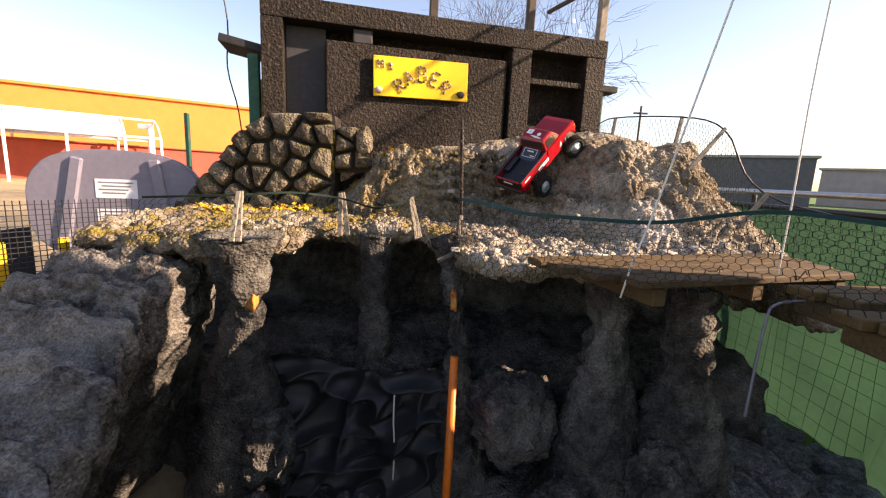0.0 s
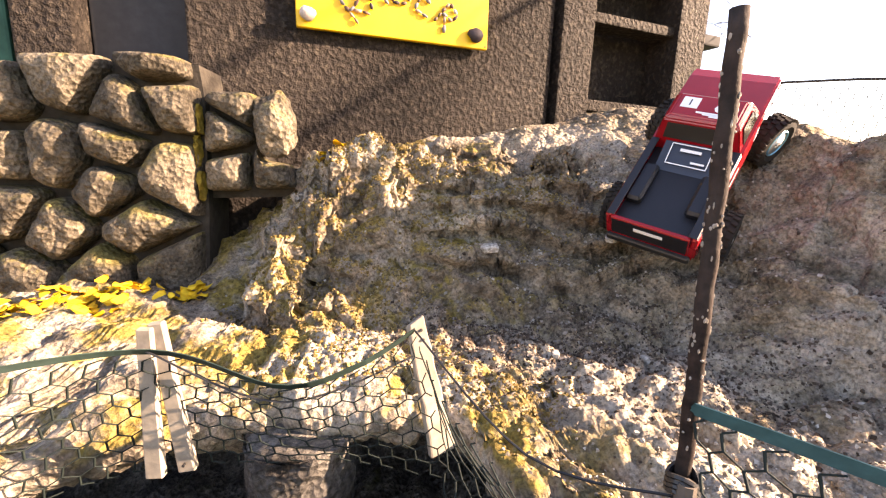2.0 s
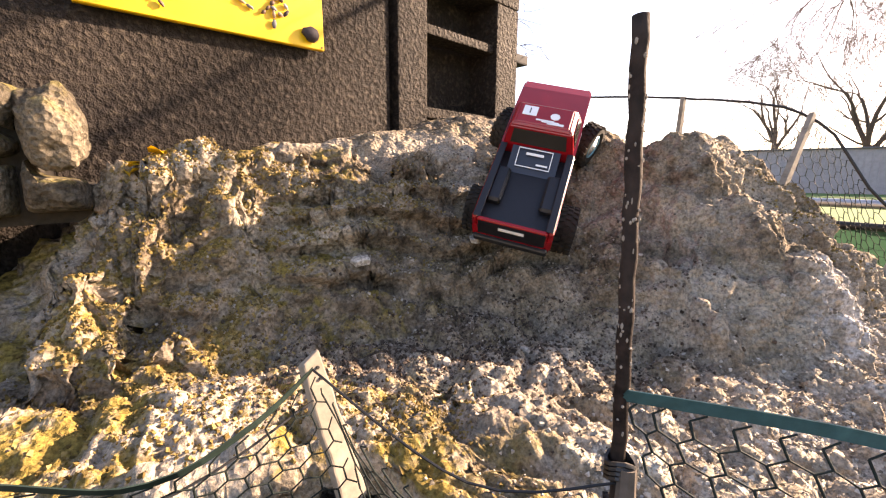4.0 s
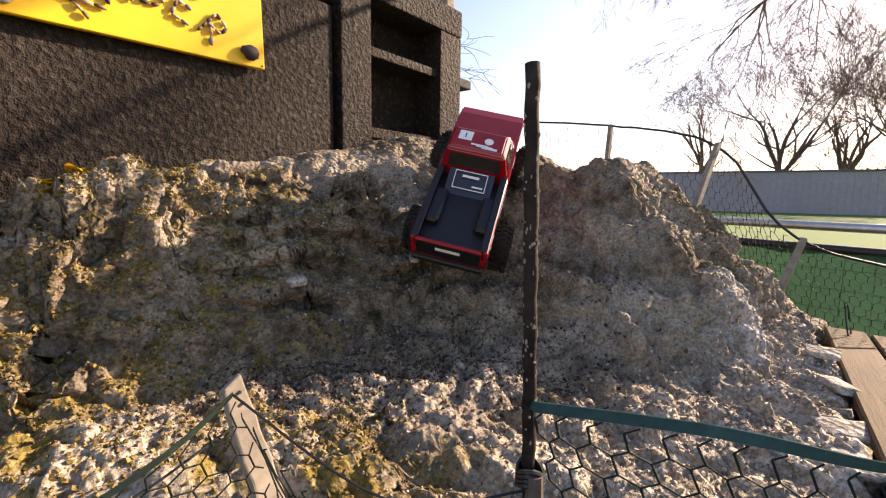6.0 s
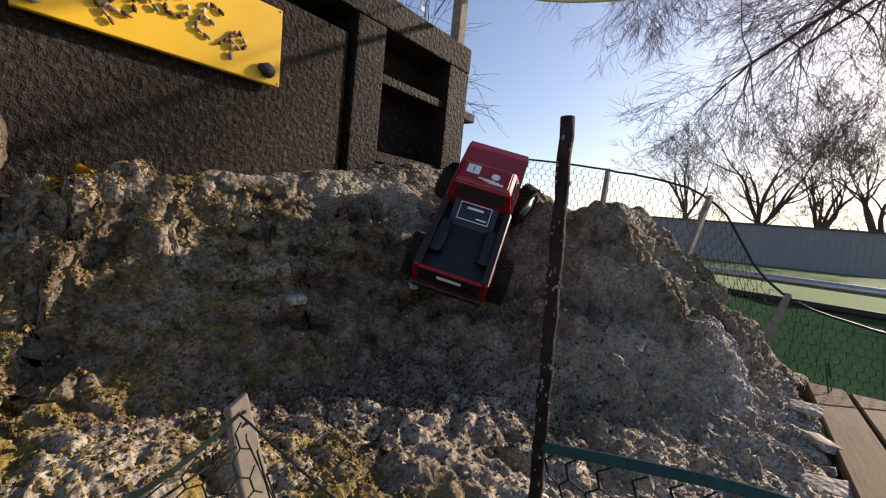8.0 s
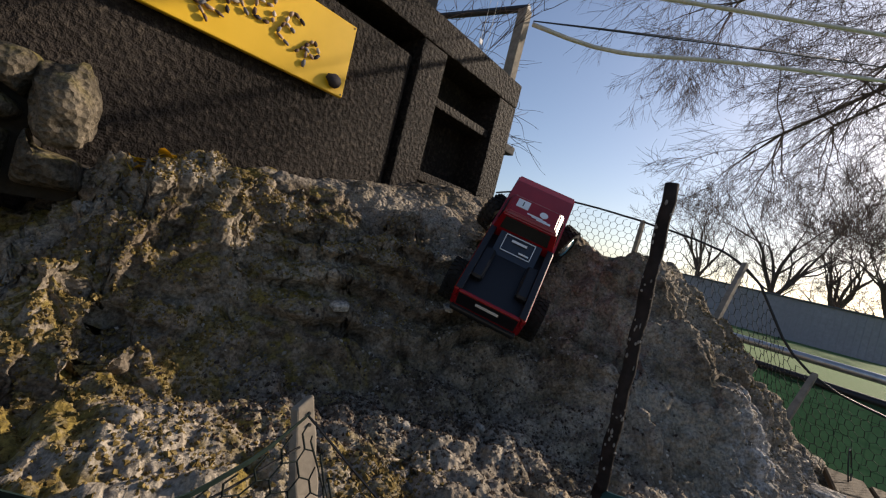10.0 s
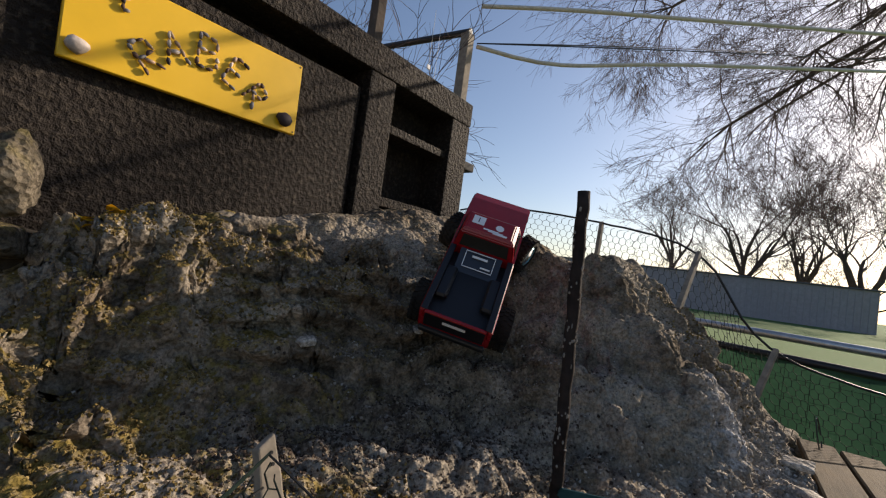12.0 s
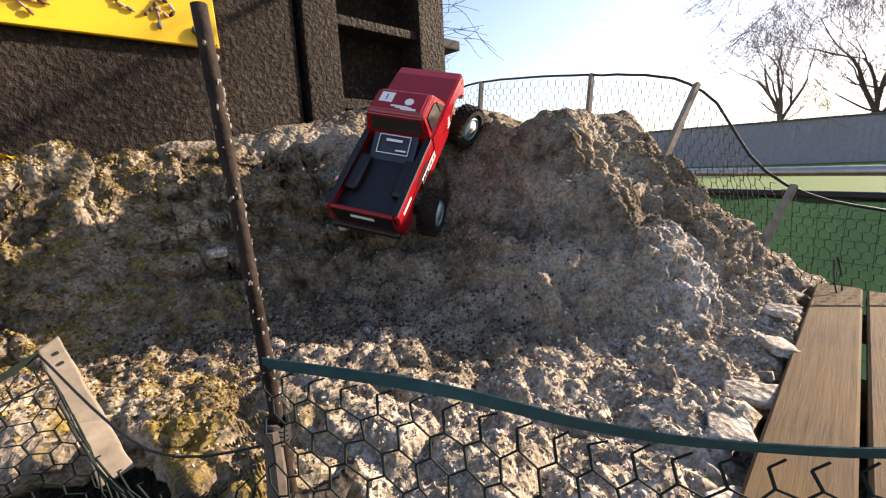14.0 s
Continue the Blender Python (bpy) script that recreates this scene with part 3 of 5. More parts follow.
GLYPH = {
    "R": (((0, 0), (0, 1)), ((0, 1), (0.5, 0.95)), ((0.5, 0.95), (0.55, 0.6)), ((0.55, 0.6), (0, 0.5)), ((0.15, 0.5), (0.6, 0))),
    "A": (((0, 0), (0.3, 1)), ((0.3, 1), (0.65, 0)), ((0.15, 0.4), (0.5, 0.4))),
    "B": (((0, 0), (0, 1)), ((0, 1), (0.5, 0.9)), ((0.5, 0.9), (0.5, 0.6)), ((0, 0.53), (0.5, 0.53)), ((0.55, 0.45), (0.55, 0.08)), ((0, 0), (0.5, 0.02))),
    "E": (((0, 0), (0, 1)), ((0, 1), (0.55, 1)), ((0, 0.5), (0.45, 0.5)), ((0, 0), (0.55, 0))),
    "M": (((0, 0), (0, 1)), ((0, 1), (0.3, 0.5)), ((0.3, 0.5), (0.6, 1)), ((0.6, 1), (0.6, 0))),
    "t": (((0.25, 0), (0.25, 1)), ((0, 0.65), (0.55, 0.65)), ((0.25, 0), (0.55, 0.05))),
}


def pebble_bm(l, w, h, seed, detail=1):
    bm = bmesh.new()
    bmesh.ops.create_icosphere(bm, subdivisions=detail, radius=0.5)
    for v in bm.verts:
        k = 1 + 0.35 * noise.noise(v.co * 2.2 + Vector((seed * 1.7, 0, 0)))
        v.co = Vector((v.co.x * l * k, v.co.y * h * k, v.co.z * w * k))
    return bm


for n, (ch, cx, cz, size, turn) in enumerate((("M", -0.275, 0.075, 0.055, 0), ("t", -0.21, 0.068, 0.05, 5), ("R", -0.145, -0.05, 0.088, 42), ("A", -0.085, 0.0, 0.092, 22), ("B", 0.008, 0.03, 0.1, -2), ("E", 0.095, 0.0, 0.092, -24), ("R", 0.165, -0.045, 0.085, -42))):
    letter = holder("stone_letter", Matrix(), "letter " + ch + " laid in small brown stones", "letter")
    letter.parent = sign
    letter.matrix_local = pose(cx, -0.006, cz, 0, -turn, 0)
    del letter["category"], letter["label"]
    for (ax, az), (bx, bz) in GLYPH[ch]:
        a, b = Vector((ax - 0.3, 0, az - 0.5)) * size, Vector((bx - 0.3, 0, bz - 0.5)) * size
        count = max(1, round((b - a).length / (0.024 if size > 0.07 else 0.02)))
        for k in range(count):
            p = a.lerp(b, (k + 0.5) / count)
            ob = part("pebble", pebble_bm((b - a).length / count * 1.05, 0.0125 * rng.uniform(0.8, 1.2), 0.011, n * 9 + k), rng.choice(PEBBLES[:4] if rng.random() < 0.8 else PEBBLES), letter, smooth=True)
            ob.matrix_local = pose(p.x, 0, p.z, 0, -math.degrees(math.atan2(b.z - a.z, b.x - a.x)) + rng.uniform(-8, 8), 0)
for x, z, w, mt in ((0.272, -0.085, 0.05, PEBBLES[4]), (-0.29, -0.09, 0.045, PEBBLES[3])):
    ob = part("corner_stone", pebble_bm(w * 1.1, w, 0.03, x * 30, 2), mt, sign, smooth=True)
    ob.matrix_local = pose(x, -0.01, z)
for x, z in ((-0.315, 0.118), (0.315, 0.118), (0.315, -0.118)):
    part("screw", tube(bmesh.new(), [(x, 0.001, z), (x, -0.002, z)], 0.003, 8), PEBBLES[4], sign)


# ---- boulder wall ----
def stone_bm(w, d, h, seed, detail=3, square=0.62):
    bm = bmesh.new()
    bmesh.ops.create_icosphere(bm, subdivisions=detail, radius=1)
    off = Vector((seed * 3.1, seed * 1.3, 0))
    for v in bm.verts:
        c = v.co
        e = [math.copysign(abs(q) ** square, q) for q in c]
        k = 1 + 0.26 * noise.noise(c * 1.3 + off) + 0.07 * noise.noise(c * 5 + off) + 0.03 * noise.noise(c * 13 + off)
        v.co = Vector((e[0] * w / 2, e[1] * d / 2, e[2] * h / 2)) * k * 0.86
    return bm


stone_wall = holder("stone_wall", pose(0, 2.7, 0), "low wall of carved grey boulders with dark joints", "wall", kind="structure")


def cell_outline(seed, others, outline):
    """The outline cut down to the part that is nearer to this seed than to the others."""
    poly = [Vector(p) for p in outline]
    for o in others:
        mid, n = (seed + o) / 2, o - seed
        cut = []
        for a, b in zip(poly, poly[1:] + poly[:1]):
            da, db = (a - mid).dot(n), (b - mid).dot(n)
            if da <= 0:
                cut.append(a)
            if da * db < 0:
                cut.append(a.lerp(b, da / (da - db)))
        poly = cut
        if len(poly) < 3:
            return None
    return poly


def cell_stone(poly, joint, depth, seed, lean):
    """A fitted stone: a pillow-faced block over the outline, with a joint left round it."""
    cen = sum(poly, Vector((0, 0))) / len(poly)
    edge = []
    for a, b in zip(poly, poly[1:] + poly[:1]):
        for k in range(max(2, int((b - a).length / 0.012))):
            edge.append(a.lerp(b, k / max(2, int((b - a).length / 0.012))))
    for _ in range(2):
        edge = [(edge[k - 1] + edge[k] * 2 + edge[(k + 1) % len(edge)]) / 4 for k in range(len(edge))]
    size = sum((p - cen).length for p in edge) / len(edge)
    bm = bmesh.new()
    rings = []
    for f, d in ((0.98, -0.1), (1.0, 0.0), (0.99, 0.3), (0.965, 0.52), (0.92, 0.7), (0.84, 0.84), (0.7, 0.94), (0.5, 1.0), (0.3, 1.03), (0.12, 1.04)):
        ring = []
        for p in edge:
            q = cen + (p - cen) * f * (1 - joint / size)
            w = Vector((q.x, seed * 2.0, q.y))
            bump0 = noise.fractal(w * 9, 1.0, 2.0, 3) * 0.014 + noise.noise(w * 45) * 0.004 + (0.3 - noise.voronoi(w * 60)[0][0]) * 0.006
            ring.append(bm.verts.new((q.x, -depth * d - bump0 * max(0, d) - 0.05 * noise.noise(Vector((seed, 3, 1))) + lean * (q.x + 1.0) ** 2, q.y)))
        rings.append(ring)
    n = len(edge)
    for r0, r1 in zip(rings, rings[1:]):
        for k in range(n):
            bm.faces.new((r0[k], r0[(k + 1) % n], r1[(k + 1) % n], r1[k]))
    bm.faces.new(rings[-1])
    bmesh.ops.recalc_face_normals(bm, faces=bm.faces[:])
    return bm


WALLS = (
    (((-1.75, 1.3), (-1.6, 1.5), (-1.39, 1.706), (-1.328, 1.793), (-1.258, 1.845), (-1.145, 1.907), (-1.095, 1.94), (-0.883, 1.949), (-0.84, 1.95), (-0.708, 1.948), (-0.698, 1.861), (-0.707, 1.566), (-0.72, 1.3)),
     ((-1.165, 1.833), (-1, 1.886), (-0.779, 1.926), (-0.769, 1.844), (-0.873, 1.807), (-1.268, 1.748), (-1.343, 1.664), (-1.156, 1.692), (-1.041, 1.698), (-0.9, 1.72), (-0.785, 1.657), (-1.16, 1.554), (-1.261, 1.53), (-1.409, 1.551), (-1.315, 1.442), (-0.929, 1.621), (-1.073, 1.5), (-0.861, 1.521), (-1.5, 1.46), (-1.62, 1.38), (-1.15, 1.37), (-0.97, 1.38), (-0.8, 1.4), (-1.45, 1.34)), 0.0, 0.14),
    (((-0.715, 1.603), (-0.707, 1.87), (-0.676, 1.88), (-0.565, 1.883), (-0.542, 1.848), (-0.575, 1.781), (-0.571, 1.706), (-0.471, 1.692), (-0.456, 1.616)),
     ((-0.616, 1.852), (-0.664, 1.762), (-0.643, 1.674), (-0.528, 1.67)), 0.04, 0.0))
count = 0
for outline, seeds, back0, lean in WALLS:
    cs = [Vector(c) for c in seeds]
    for c in cs:
        poly = cell_outline(c, [o for o in cs if o is not c], outline)
        if poly:
            count += 1
            ob = part("stone", cell_stone(poly, 0.0105, 0.085, count, lean), STONE, stone_wall, smooth=True)
            ob.location.y = back0
    bm = bmesh.new()
    f = bm.faces.new([bm.verts.new((x * 0.995 - 0.004, -0.005 + back0 + lean * (x + 1.0) ** 2, z - 0.012)) for x, z in outline])
    for v in [v for v in bmesh.ops.extrude_face_region(bm, geom=[f])["geom"] if isinstance(v, bmesh.types.BMVert)]:
        v.co.y += 0.14
    bmesh.ops.recalc_face_normals(bm, faces=bm.faces[:])
    part("mortar", bm, MORTAR, stone_wall, "dark recessed joints")
ob = part("end_stone", roughen(stone_bm(0.125, 0.14, 0.19, 7, 4, 0.7), 0.25), STONE, stone_wall, "pale rounded end stone", smooth=True)
ob.matrix_local = pose(-0.525, 0.0, 1.792, 0, -12, 0)
for k, (x, z) in enumerate(((-0.715, 1.72), (-0.71, 1.63), (-0.705, 1.8))):
    ob = part("moss_patch", roughen(stone_bm(0.014, 0.05, 0.1, k + 60, 4, 0.8), 0.35), MOSS, stone_wall, "yellow moss in the joint", smooth=True)
    ob.matrix_local = pose(x, -0.02, z)


# ---- leaves and clods on the rock ----
def scatter(name, count, spots, size, mat, label, category, flat=1.0, seed=3):
    """Many small clods in one mesh, dropped on the rock round the spots (x, y, spread x, spread y)."""
    r = random.Random(seed)
    base = bmesh.new()
    bmesh.ops.create_cone(base, segments=4, radius1=1, radius2=0.55, depth=1.3, cap_ends=True)
    dirs, tris = [v.co.copy() for v in base.verts], [tuple(v.index for v in f.verts) for f in base.faces]
    base.free()
    vs, fs = [], []
    for _ in range(count):
        cx, cy, sx, sy = r.choice(spots)
        x, y = cx + r.gauss(0, sx), cy + r.gauss(0, sy)
        hit = course_tree.ray_cast(Vector((x, y, 3.0)), Vector((0, 0, -1)))
        if hit[0] is None or hit[0].z < 1.28 or y < edge_y(x) + 0.01:
            continue
        p, nrm = hit[0], hit[1]
        k = size * (0.35 + 1.2 * r.random() ** 3)
        rot = Euler((r.random() * 6, r.random() * 6, r.random() * 6)).to_matrix()
        o = len(vs)
        for d in dirs:
            q = rot @ (d * r.uniform(0.65, 1.2) * k)
            vs.append(p + nrm * k * 0.1 + Vector((q.x, q.y, q.z * flat)))
        fs += [tuple(o + i for i in t) for t in tris]
    me = bpy.data.meshes.new(name)
    me.from_pydata(vs, [], fs)
    me.materials.append(mat)
    return tagged(new(name, me), label, category, kind="stuff")


def island_material(name, a, b, c):
    m, n, l, bs = material(name, 0.95)
    geo = n.new("ShaderNodeNewGeometry")
    base = ramp(n, l, geo.outputs["Random Per Island"], ((0.0, a), (0.6, b), (1.0, c)))
    f = tex(n, l, coords(n), "noise", 160.0, 5, 0.7)
    l.new(mix(n, l, 0.7, base, ramp(n, l, f, ((0.3, (0.5, 0.5, 0.5)), (0.65, (1.1, 1.1, 1.1)))), "MULTIPLY"), bs.inputs["Base Color"])
    bump(n, l, bs, f, 0.8, 0.004)
    return m


CLOD = island_material("clod", (0.08, 0.066, 0.053), (0.19, 0.16, 0.125), (0.42, 0.38, 0.32))
MOSSCLOD = island_material("moss_clod", (0.1, 0.07, 0.024), (0.21, 0.148, 0.05), (0.31, 0.232, 0.095))
PALECLOD = island_material("pale_crumb", (0.16, 0.135, 0.105), (0.36, 0.32, 0.26), (0.6, 0.56, 0.5))
SOIL = island_material("soil_crumb", (0.04, 0.03, 0.022), (0.11, 0.08, 0.06), (0.3, 0.26, 0.22))
scatter("gravel", 11000, ((0.3, 1.85, 0.2, 0.08), (0.6, 1.8, 0.25, 0.12), (0.9, 1.8, 0.2, 0.08), (0.4, 1.65, 0.2, 0.1), (1.2, 1.85, 0.12, 0.06)), 0.0036, PALECLOD, "loose pale gravel and crumbs on the rock ledge", "gravel")
scatter("rock_crust", 12000, ((0.7, 2.2, 0.3, 0.2), (0.2, 2.55, 0.2, 0.12), (1.1, 2.15, 0.15, 0.15), (-0.2, 2.55, 0.2, 0.12), (0.5, 2.4, 0.2, 0.15), (0.5, 2.85, 0.3, 0.15)), 0.0032, CLOD, "crumbly grey crust on the rock slope", "gravel", seed=5)
scatter("soil_crumbs", 9000, ((0.15, 2.25, 0.16, 0.08), (0.4, 2.1, 0.15, 0.08), (-0.05, 2.3, 0.12, 0.06), (0.3, 2.3, 0.15, 0.06)), 0.0035, SOIL, "dark soil and leaf crumbs on the ledge", "soil", seed=6)
scatter("moss_clumps", 18000, ((-0.33, 2.5, 0.09, 0.09), (-0.36, 2.52, 0.09, 0.09), (-0.2, 2.62, 0.1, 0.07), (-0.22, 2.64, 0.09, 0.07), (-0.42, 2.42, 0.07, 0.06), (-0.44, 2.45, 0.08, 0.07), (-0.25, 2.42, 0.06, 0.05), (-0.17, 2.7, 0.09, 0.05), (-0.02, 2.6, 0.07, 0.05), (0.0, 2.1, 0.06, 0.04), (0.18, 2.56, 0.06, 0.05), (-0.36, 2.58, 0.08, 0.05), (-0.3, 2.2, 0.12, 0.05), (1.15, 2.1, 0.06, 0.1)), 0.0033, MOSSCLOD, "yellow-green moss clumps on the rock", "moss", seed=8)


def leaf_pile(x, y, count, spread, seed):
    r = random.Random(seed)
    bm = bmesh.new()
    for _ in range(count):
        p, nrm = drop(x + r.gauss(0, spread), y + r.gauss(0, spread * 0.5))
        m0 = Matrix.Translation(p + Vector((0, 0, 0.004 + 0.01 * r.random()))) @ Euler((r.uniform(-0.6, 0.6), r.uniform(-0.6, 0.6), r.random() * 6)).to_matrix().to_4x4()
        w = r.uniform(0.008, 0.016)
        ring = [bm.verts.new(m0 @ Vector((math.cos(a) * w * 1.5, math.sin(a) * w, 0.3 * w * math.cos(2 * a)))) for a in (0, 0.8, 1.6, 2.4, 3.14, 3.9, 4.7, 5.5)]
        bm.faces.new(ring)
    bmesh.ops.solidify(bm, geom=bm.faces[:], thickness=0.001)
    return tagged(part("fallen_leaves", bm, LEAF), "small heap of yellow fallen leaves on the rock", "leaves", "leaf heaps", "stuff")


for k, (x, y, c, sp) in enumerate(((-0.95, 2.5, 60, 0.06), (-1.15, 2.45, 40, 0.06), (-0.86, 2.55, 30, 0.04), (-0.38, 2.66, 10, 0.02), (-1.3, 2.35, 40, 0.05), (-0.7, 2.55, 20, 0.03))):
    leaf_pile(x, y, c, sp, k)

PALE = rock_material("pale_stone", (0.25, 0.225, 0.19), (0.45, 0.41, 0.36), (0.6, 0.56, 0.5), (0.4, 0.35, 0.15), 0.0, 0.5)
for k, (x, y, w, d, a) in enumerate(((0.335, 2.465, 0.085, 0.03, 4), (0.03, 2.462, 0.055, 0.028, 20), (0.62, 1.65, 0.1, 0.06, 15), (0.76, 1.685, 0.12, 0.07, 20), (0.95, 1.74, 0.1, 0.06, 10), (1.1, 1.8, 0.09, 0.05, 25), (1.22, 1.83, 0.07, 0.05, 0), (0.5, 1.58, 0.09, 0.05, -10), (0.05, 1.7, 0.05, 0.03, 0), (0.2, 1.62, 0.06, 0.04, 40), (0.35, 1.55, 0.05, 0.04, 0), (0.12, 2.23, 0.02, 0.018, 0), (0.29, 2.2, 0.03, 0.01, 0))):
    p, nrm = drop(x, y)
    ob = part("stone_chip", stone_bm(w * 0.85, d, 0.018, k + 40, 3, 0.38), PALE, smooth=True)
    ob.matrix_world = Matrix.Translation(p + Vector((0, 0, 0.006))) @ (nrm * 0.3 + Vector((0, 0, 0.7))).to_track_quat("Z", "Y").to_matrix().to_4x4() @ pose(0, 0, 0, 0, 0, a)
    tagged(ob, "pale flat stone chip set in the rock", "stone", "pale stone chips")

ob = part("flat_slab", stone_bm(0.1, 0.06, 0.016, 55, 3, 0.4), ROCK, smooth=True)
ob.matrix_world = pose(0.5, 2.6, 1.752, 4, 0, 10)
tagged(ob, "flat grey slab jutting from the rock slope", "stone")
RUSTY = plain("orange_stain", (0.5, 0.13, 0.03), 0.9, var=0.6, scale=60, bumps=0.8, dist=0.006, dirt=(0.45, 0.3, 0.08))
for x, y, z, w, h in ((-0.805, 1.71, 1.05, 0.07, 0.13), (0.055, 1.735, 1.08, 0.04, 0.12)):
    ob = part("paint_stain", roughen(stone_bm(w, 0.06, h, x * 9, 4), 0.4), RUSTY, smooth=True)
    ob.matrix_world = pose(x, y, z)
    tagged(ob, "flaking orange-red paint on the rock pillar", "stain")

# rubble beside the tarp and in the pit
r = random.Random(12)
for k in range(120):
    x, y = r.uniform(1.1, 2.3), r.uniform(0.7, 3.6)
    w = r.uniform(0.14, 0.3)
    ob = part("rubble_stone", stone_bm(w, w * r.uniform(0.6, 1), w * r.uniform(0.5, 0.8), k + 90, 3), RUBBLE, smooth=True)
    ob.matrix_world = pose(x, y, 0.05 + 0.3 * sm(0.9, 1.9, y) * sm(2.3, 1.3, x) + 0.02 * r.random(), r.uniform(-20, 20), r.uniform(-20, 20), r.uniform(0, 180))
    tagged(ob, "rounded dark grey rubble stone in the pit", "stone", "rubble in the pit")
bm = bmesh.new()
bmesh.ops.create_grid(bm, x_segments=90, y_segments=90, size=1.0)
for v in bm.verts:
    x, y = 0.75 + v.co.x * 1.5, 1.2 + v.co.y * 1.0
    v.co = (x, y, -0.03 + 0.33 * sm(0.9, 1.9, y) * sm(2.3, 1.3, x) * sm(0.0, 0.9, x) + 0.08)
# bank and boulders: shade of the pit is in their colour too
tagged(part("pit_bank", roughen(bm, 1.6), SHADEROCK, smooth=True), "dark rough rock bank in the pit", "rock", kind="structure")
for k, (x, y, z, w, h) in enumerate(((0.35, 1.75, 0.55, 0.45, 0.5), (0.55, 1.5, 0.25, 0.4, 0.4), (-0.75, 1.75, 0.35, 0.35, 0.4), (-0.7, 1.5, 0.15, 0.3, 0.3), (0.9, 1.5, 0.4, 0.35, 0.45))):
    ob = part("pit_boulder", roughen(stone_bm(w, w * 0.8, h, k + 300, 5, 0.8), 0.9), SHADEROCK, smooth=True)
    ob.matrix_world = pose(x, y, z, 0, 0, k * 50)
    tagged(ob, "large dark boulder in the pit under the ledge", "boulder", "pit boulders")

# orange pole leaning in the pit
tagged(part("orange_pole", tube(bmesh.new(), [(0.066, 1.6, 0.885), (0.06, 1.52, 0.45), (0.05, 1.46, 0.0)], 0.017, 14), ORANGE, smooth=True), "orange painted round pole leaning in the pit", "pole")
tagged(part("white_cable", tube(bmesh.new(), [(-0.2, 1.86, 0.56), (-0.2, 1.85, 0.42), (-0.19, 1.84, 0.3), (-0.195, 1.84, 0.05)], 0.004, 6), STRING), "thin white cable hanging down the liner", "cable")


# ---- stakes ----
def stake(top, bottom, spread, label):
    top, bottom = Vector(top), Vector(bottom)
    d = top - bottom
    zz = d.normalized()
    xx = (Vector((1, 0, 0)) - zz * zz.x).normalized()
    m0 = Matrix((xx, zz.cross(xx), zz)).transposed().to_4x4()
    m0.translation = bottom
    ob = holder("wooden_stake", m0, label, "stake", "netting stakes")
    for k in (-1, 1):
        bm = box_bm(-0.011, 0.011, -0.006, 0.006, 0, d.length * (1 if k > 0 else 0.98), 0.002)
        for v in bm.verts:
            v.co.x *= 1 - 0.2 * v.co.z / d.length
        ob2 = part("slat", bm, WOOD_GREY, ob)
        ob2.matrix_local = pose(k * spread, 0.004 * k, 0, 0, -k * math.degrees(math.atan2(spread * 0.75, d.length)), 0)
        part("nail_hole", tube(bmesh.new(), [(k * spread, -0.0035, 0.014), (k * spread, -0.0085, 0.014)], 0.002, 6), BLACK, ob)
    return ob


stake((-0.82, 1.69, 1.505), (-0.805, 1.6, 1.3), 0.012, "pale split wooden stake standing at the ledge edge")
stake((-0.492, 2.01, 1.503), (-0.478, 2.0, 1.3), 0.018, "pale split wooden stake standing at the ledge edge")
def board_stake(top, bottom, width, thick, label):
    """One flat weathered board with a chipped head."""
    top, bottom = Vector(top), Vector(bottom)
    d = top - bottom
    zz = d.normalized()
    xx = (Vector((1, 0.35, 0)) - zz * zz.dot(Vector((1, 0.35, 0)))).normalized()
    m0 = Matrix((xx, zz.cross(xx), zz)).transposed().to_4x4()
    m0.translation = bottom
    ob = holder("wooden_stake", m0, label, "stake", "netting stakes")
    bm = box_bm(-width / 2, width / 2, -thick / 2, thick / 2, 0, d.length, 0.003, segs=2)
    bmesh.ops.subdivide_edges(bm, edges=[e for e in bm.edges if abs(e.verts[0].co.z - e.verts[1].co.z) > 0.05], cuts=14)
    for v in bm.verts:
        f = v.co.z / d.length
        v.co.x = v.co.x * (1.15 - 0.42 * f) + 0.003 * noise.noise(v.co * 30)
        v.co.y += 0.002 * noise.noise(v.co * 40 + Vector((5, 0, 0)))
        if f > 0.9:
            v.co.z += 0.4 * v.co.x + 0.004 * noise.noise(v.co * 90)
    part("board", bm, WOOD_GREY, ob)
    for z in (0.86, 0.93):
        part("nail", tube(bmesh.new(), [(0.004, -thick / 2 - 0.0025, d.length * z), (0.004, -thick / 2 + 0.002, d.length * z)], 0.0022, 8), BLACK, ob)
    return ob


board_stake((-0.167, 2.05, 1.49), (-0.122, 2.03, 1.295), 0.034, 0.014, "grey weathered wooden stake with nail heads")
tagged(part("wooden_peg", tube(bmesh.new(), [(0.065, 1.785, 1.27), (0.062, 1.782, 1.36), (0.064, 1.784, 1.44)], [0.012, 0.011, 0.008], 8), plain("grey_peg", (0.12, 0.1, 0.085), 0.9, var=0.4, scale=50, bumps=0.8)), "short weathered peg tied to the steel rod", "peg")
tagged(part("wooden_peg", tube(bmesh.new(), [(0.075, 1.78, 1.3), (0.03, 1.74, 1.27), (-0.02, 1.72, 1.25)], [0.013, 0.012, 0.01], 8), plain("grey_root", (0.13, 0.11, 0.09), 0.9, var=0.4, scale=50, bumps=0.8)), "weathered stick lying at the foot of the rod", "stick")
tie = bmesh.new()
for k in range(4):
    tube(tie, [(0.068 + 0.0125 * math.cos(a * 0.5), 1.794 + 0.014 * math.sin(a * 0.5), 1.425 + 0.005 * k + 0.004 * math.sin(a)) for a in range(14)], 0.0025, 5)
tagged(part("wire_tie", tie, BLACK), "black wire wound round the rod and peg", "tie")


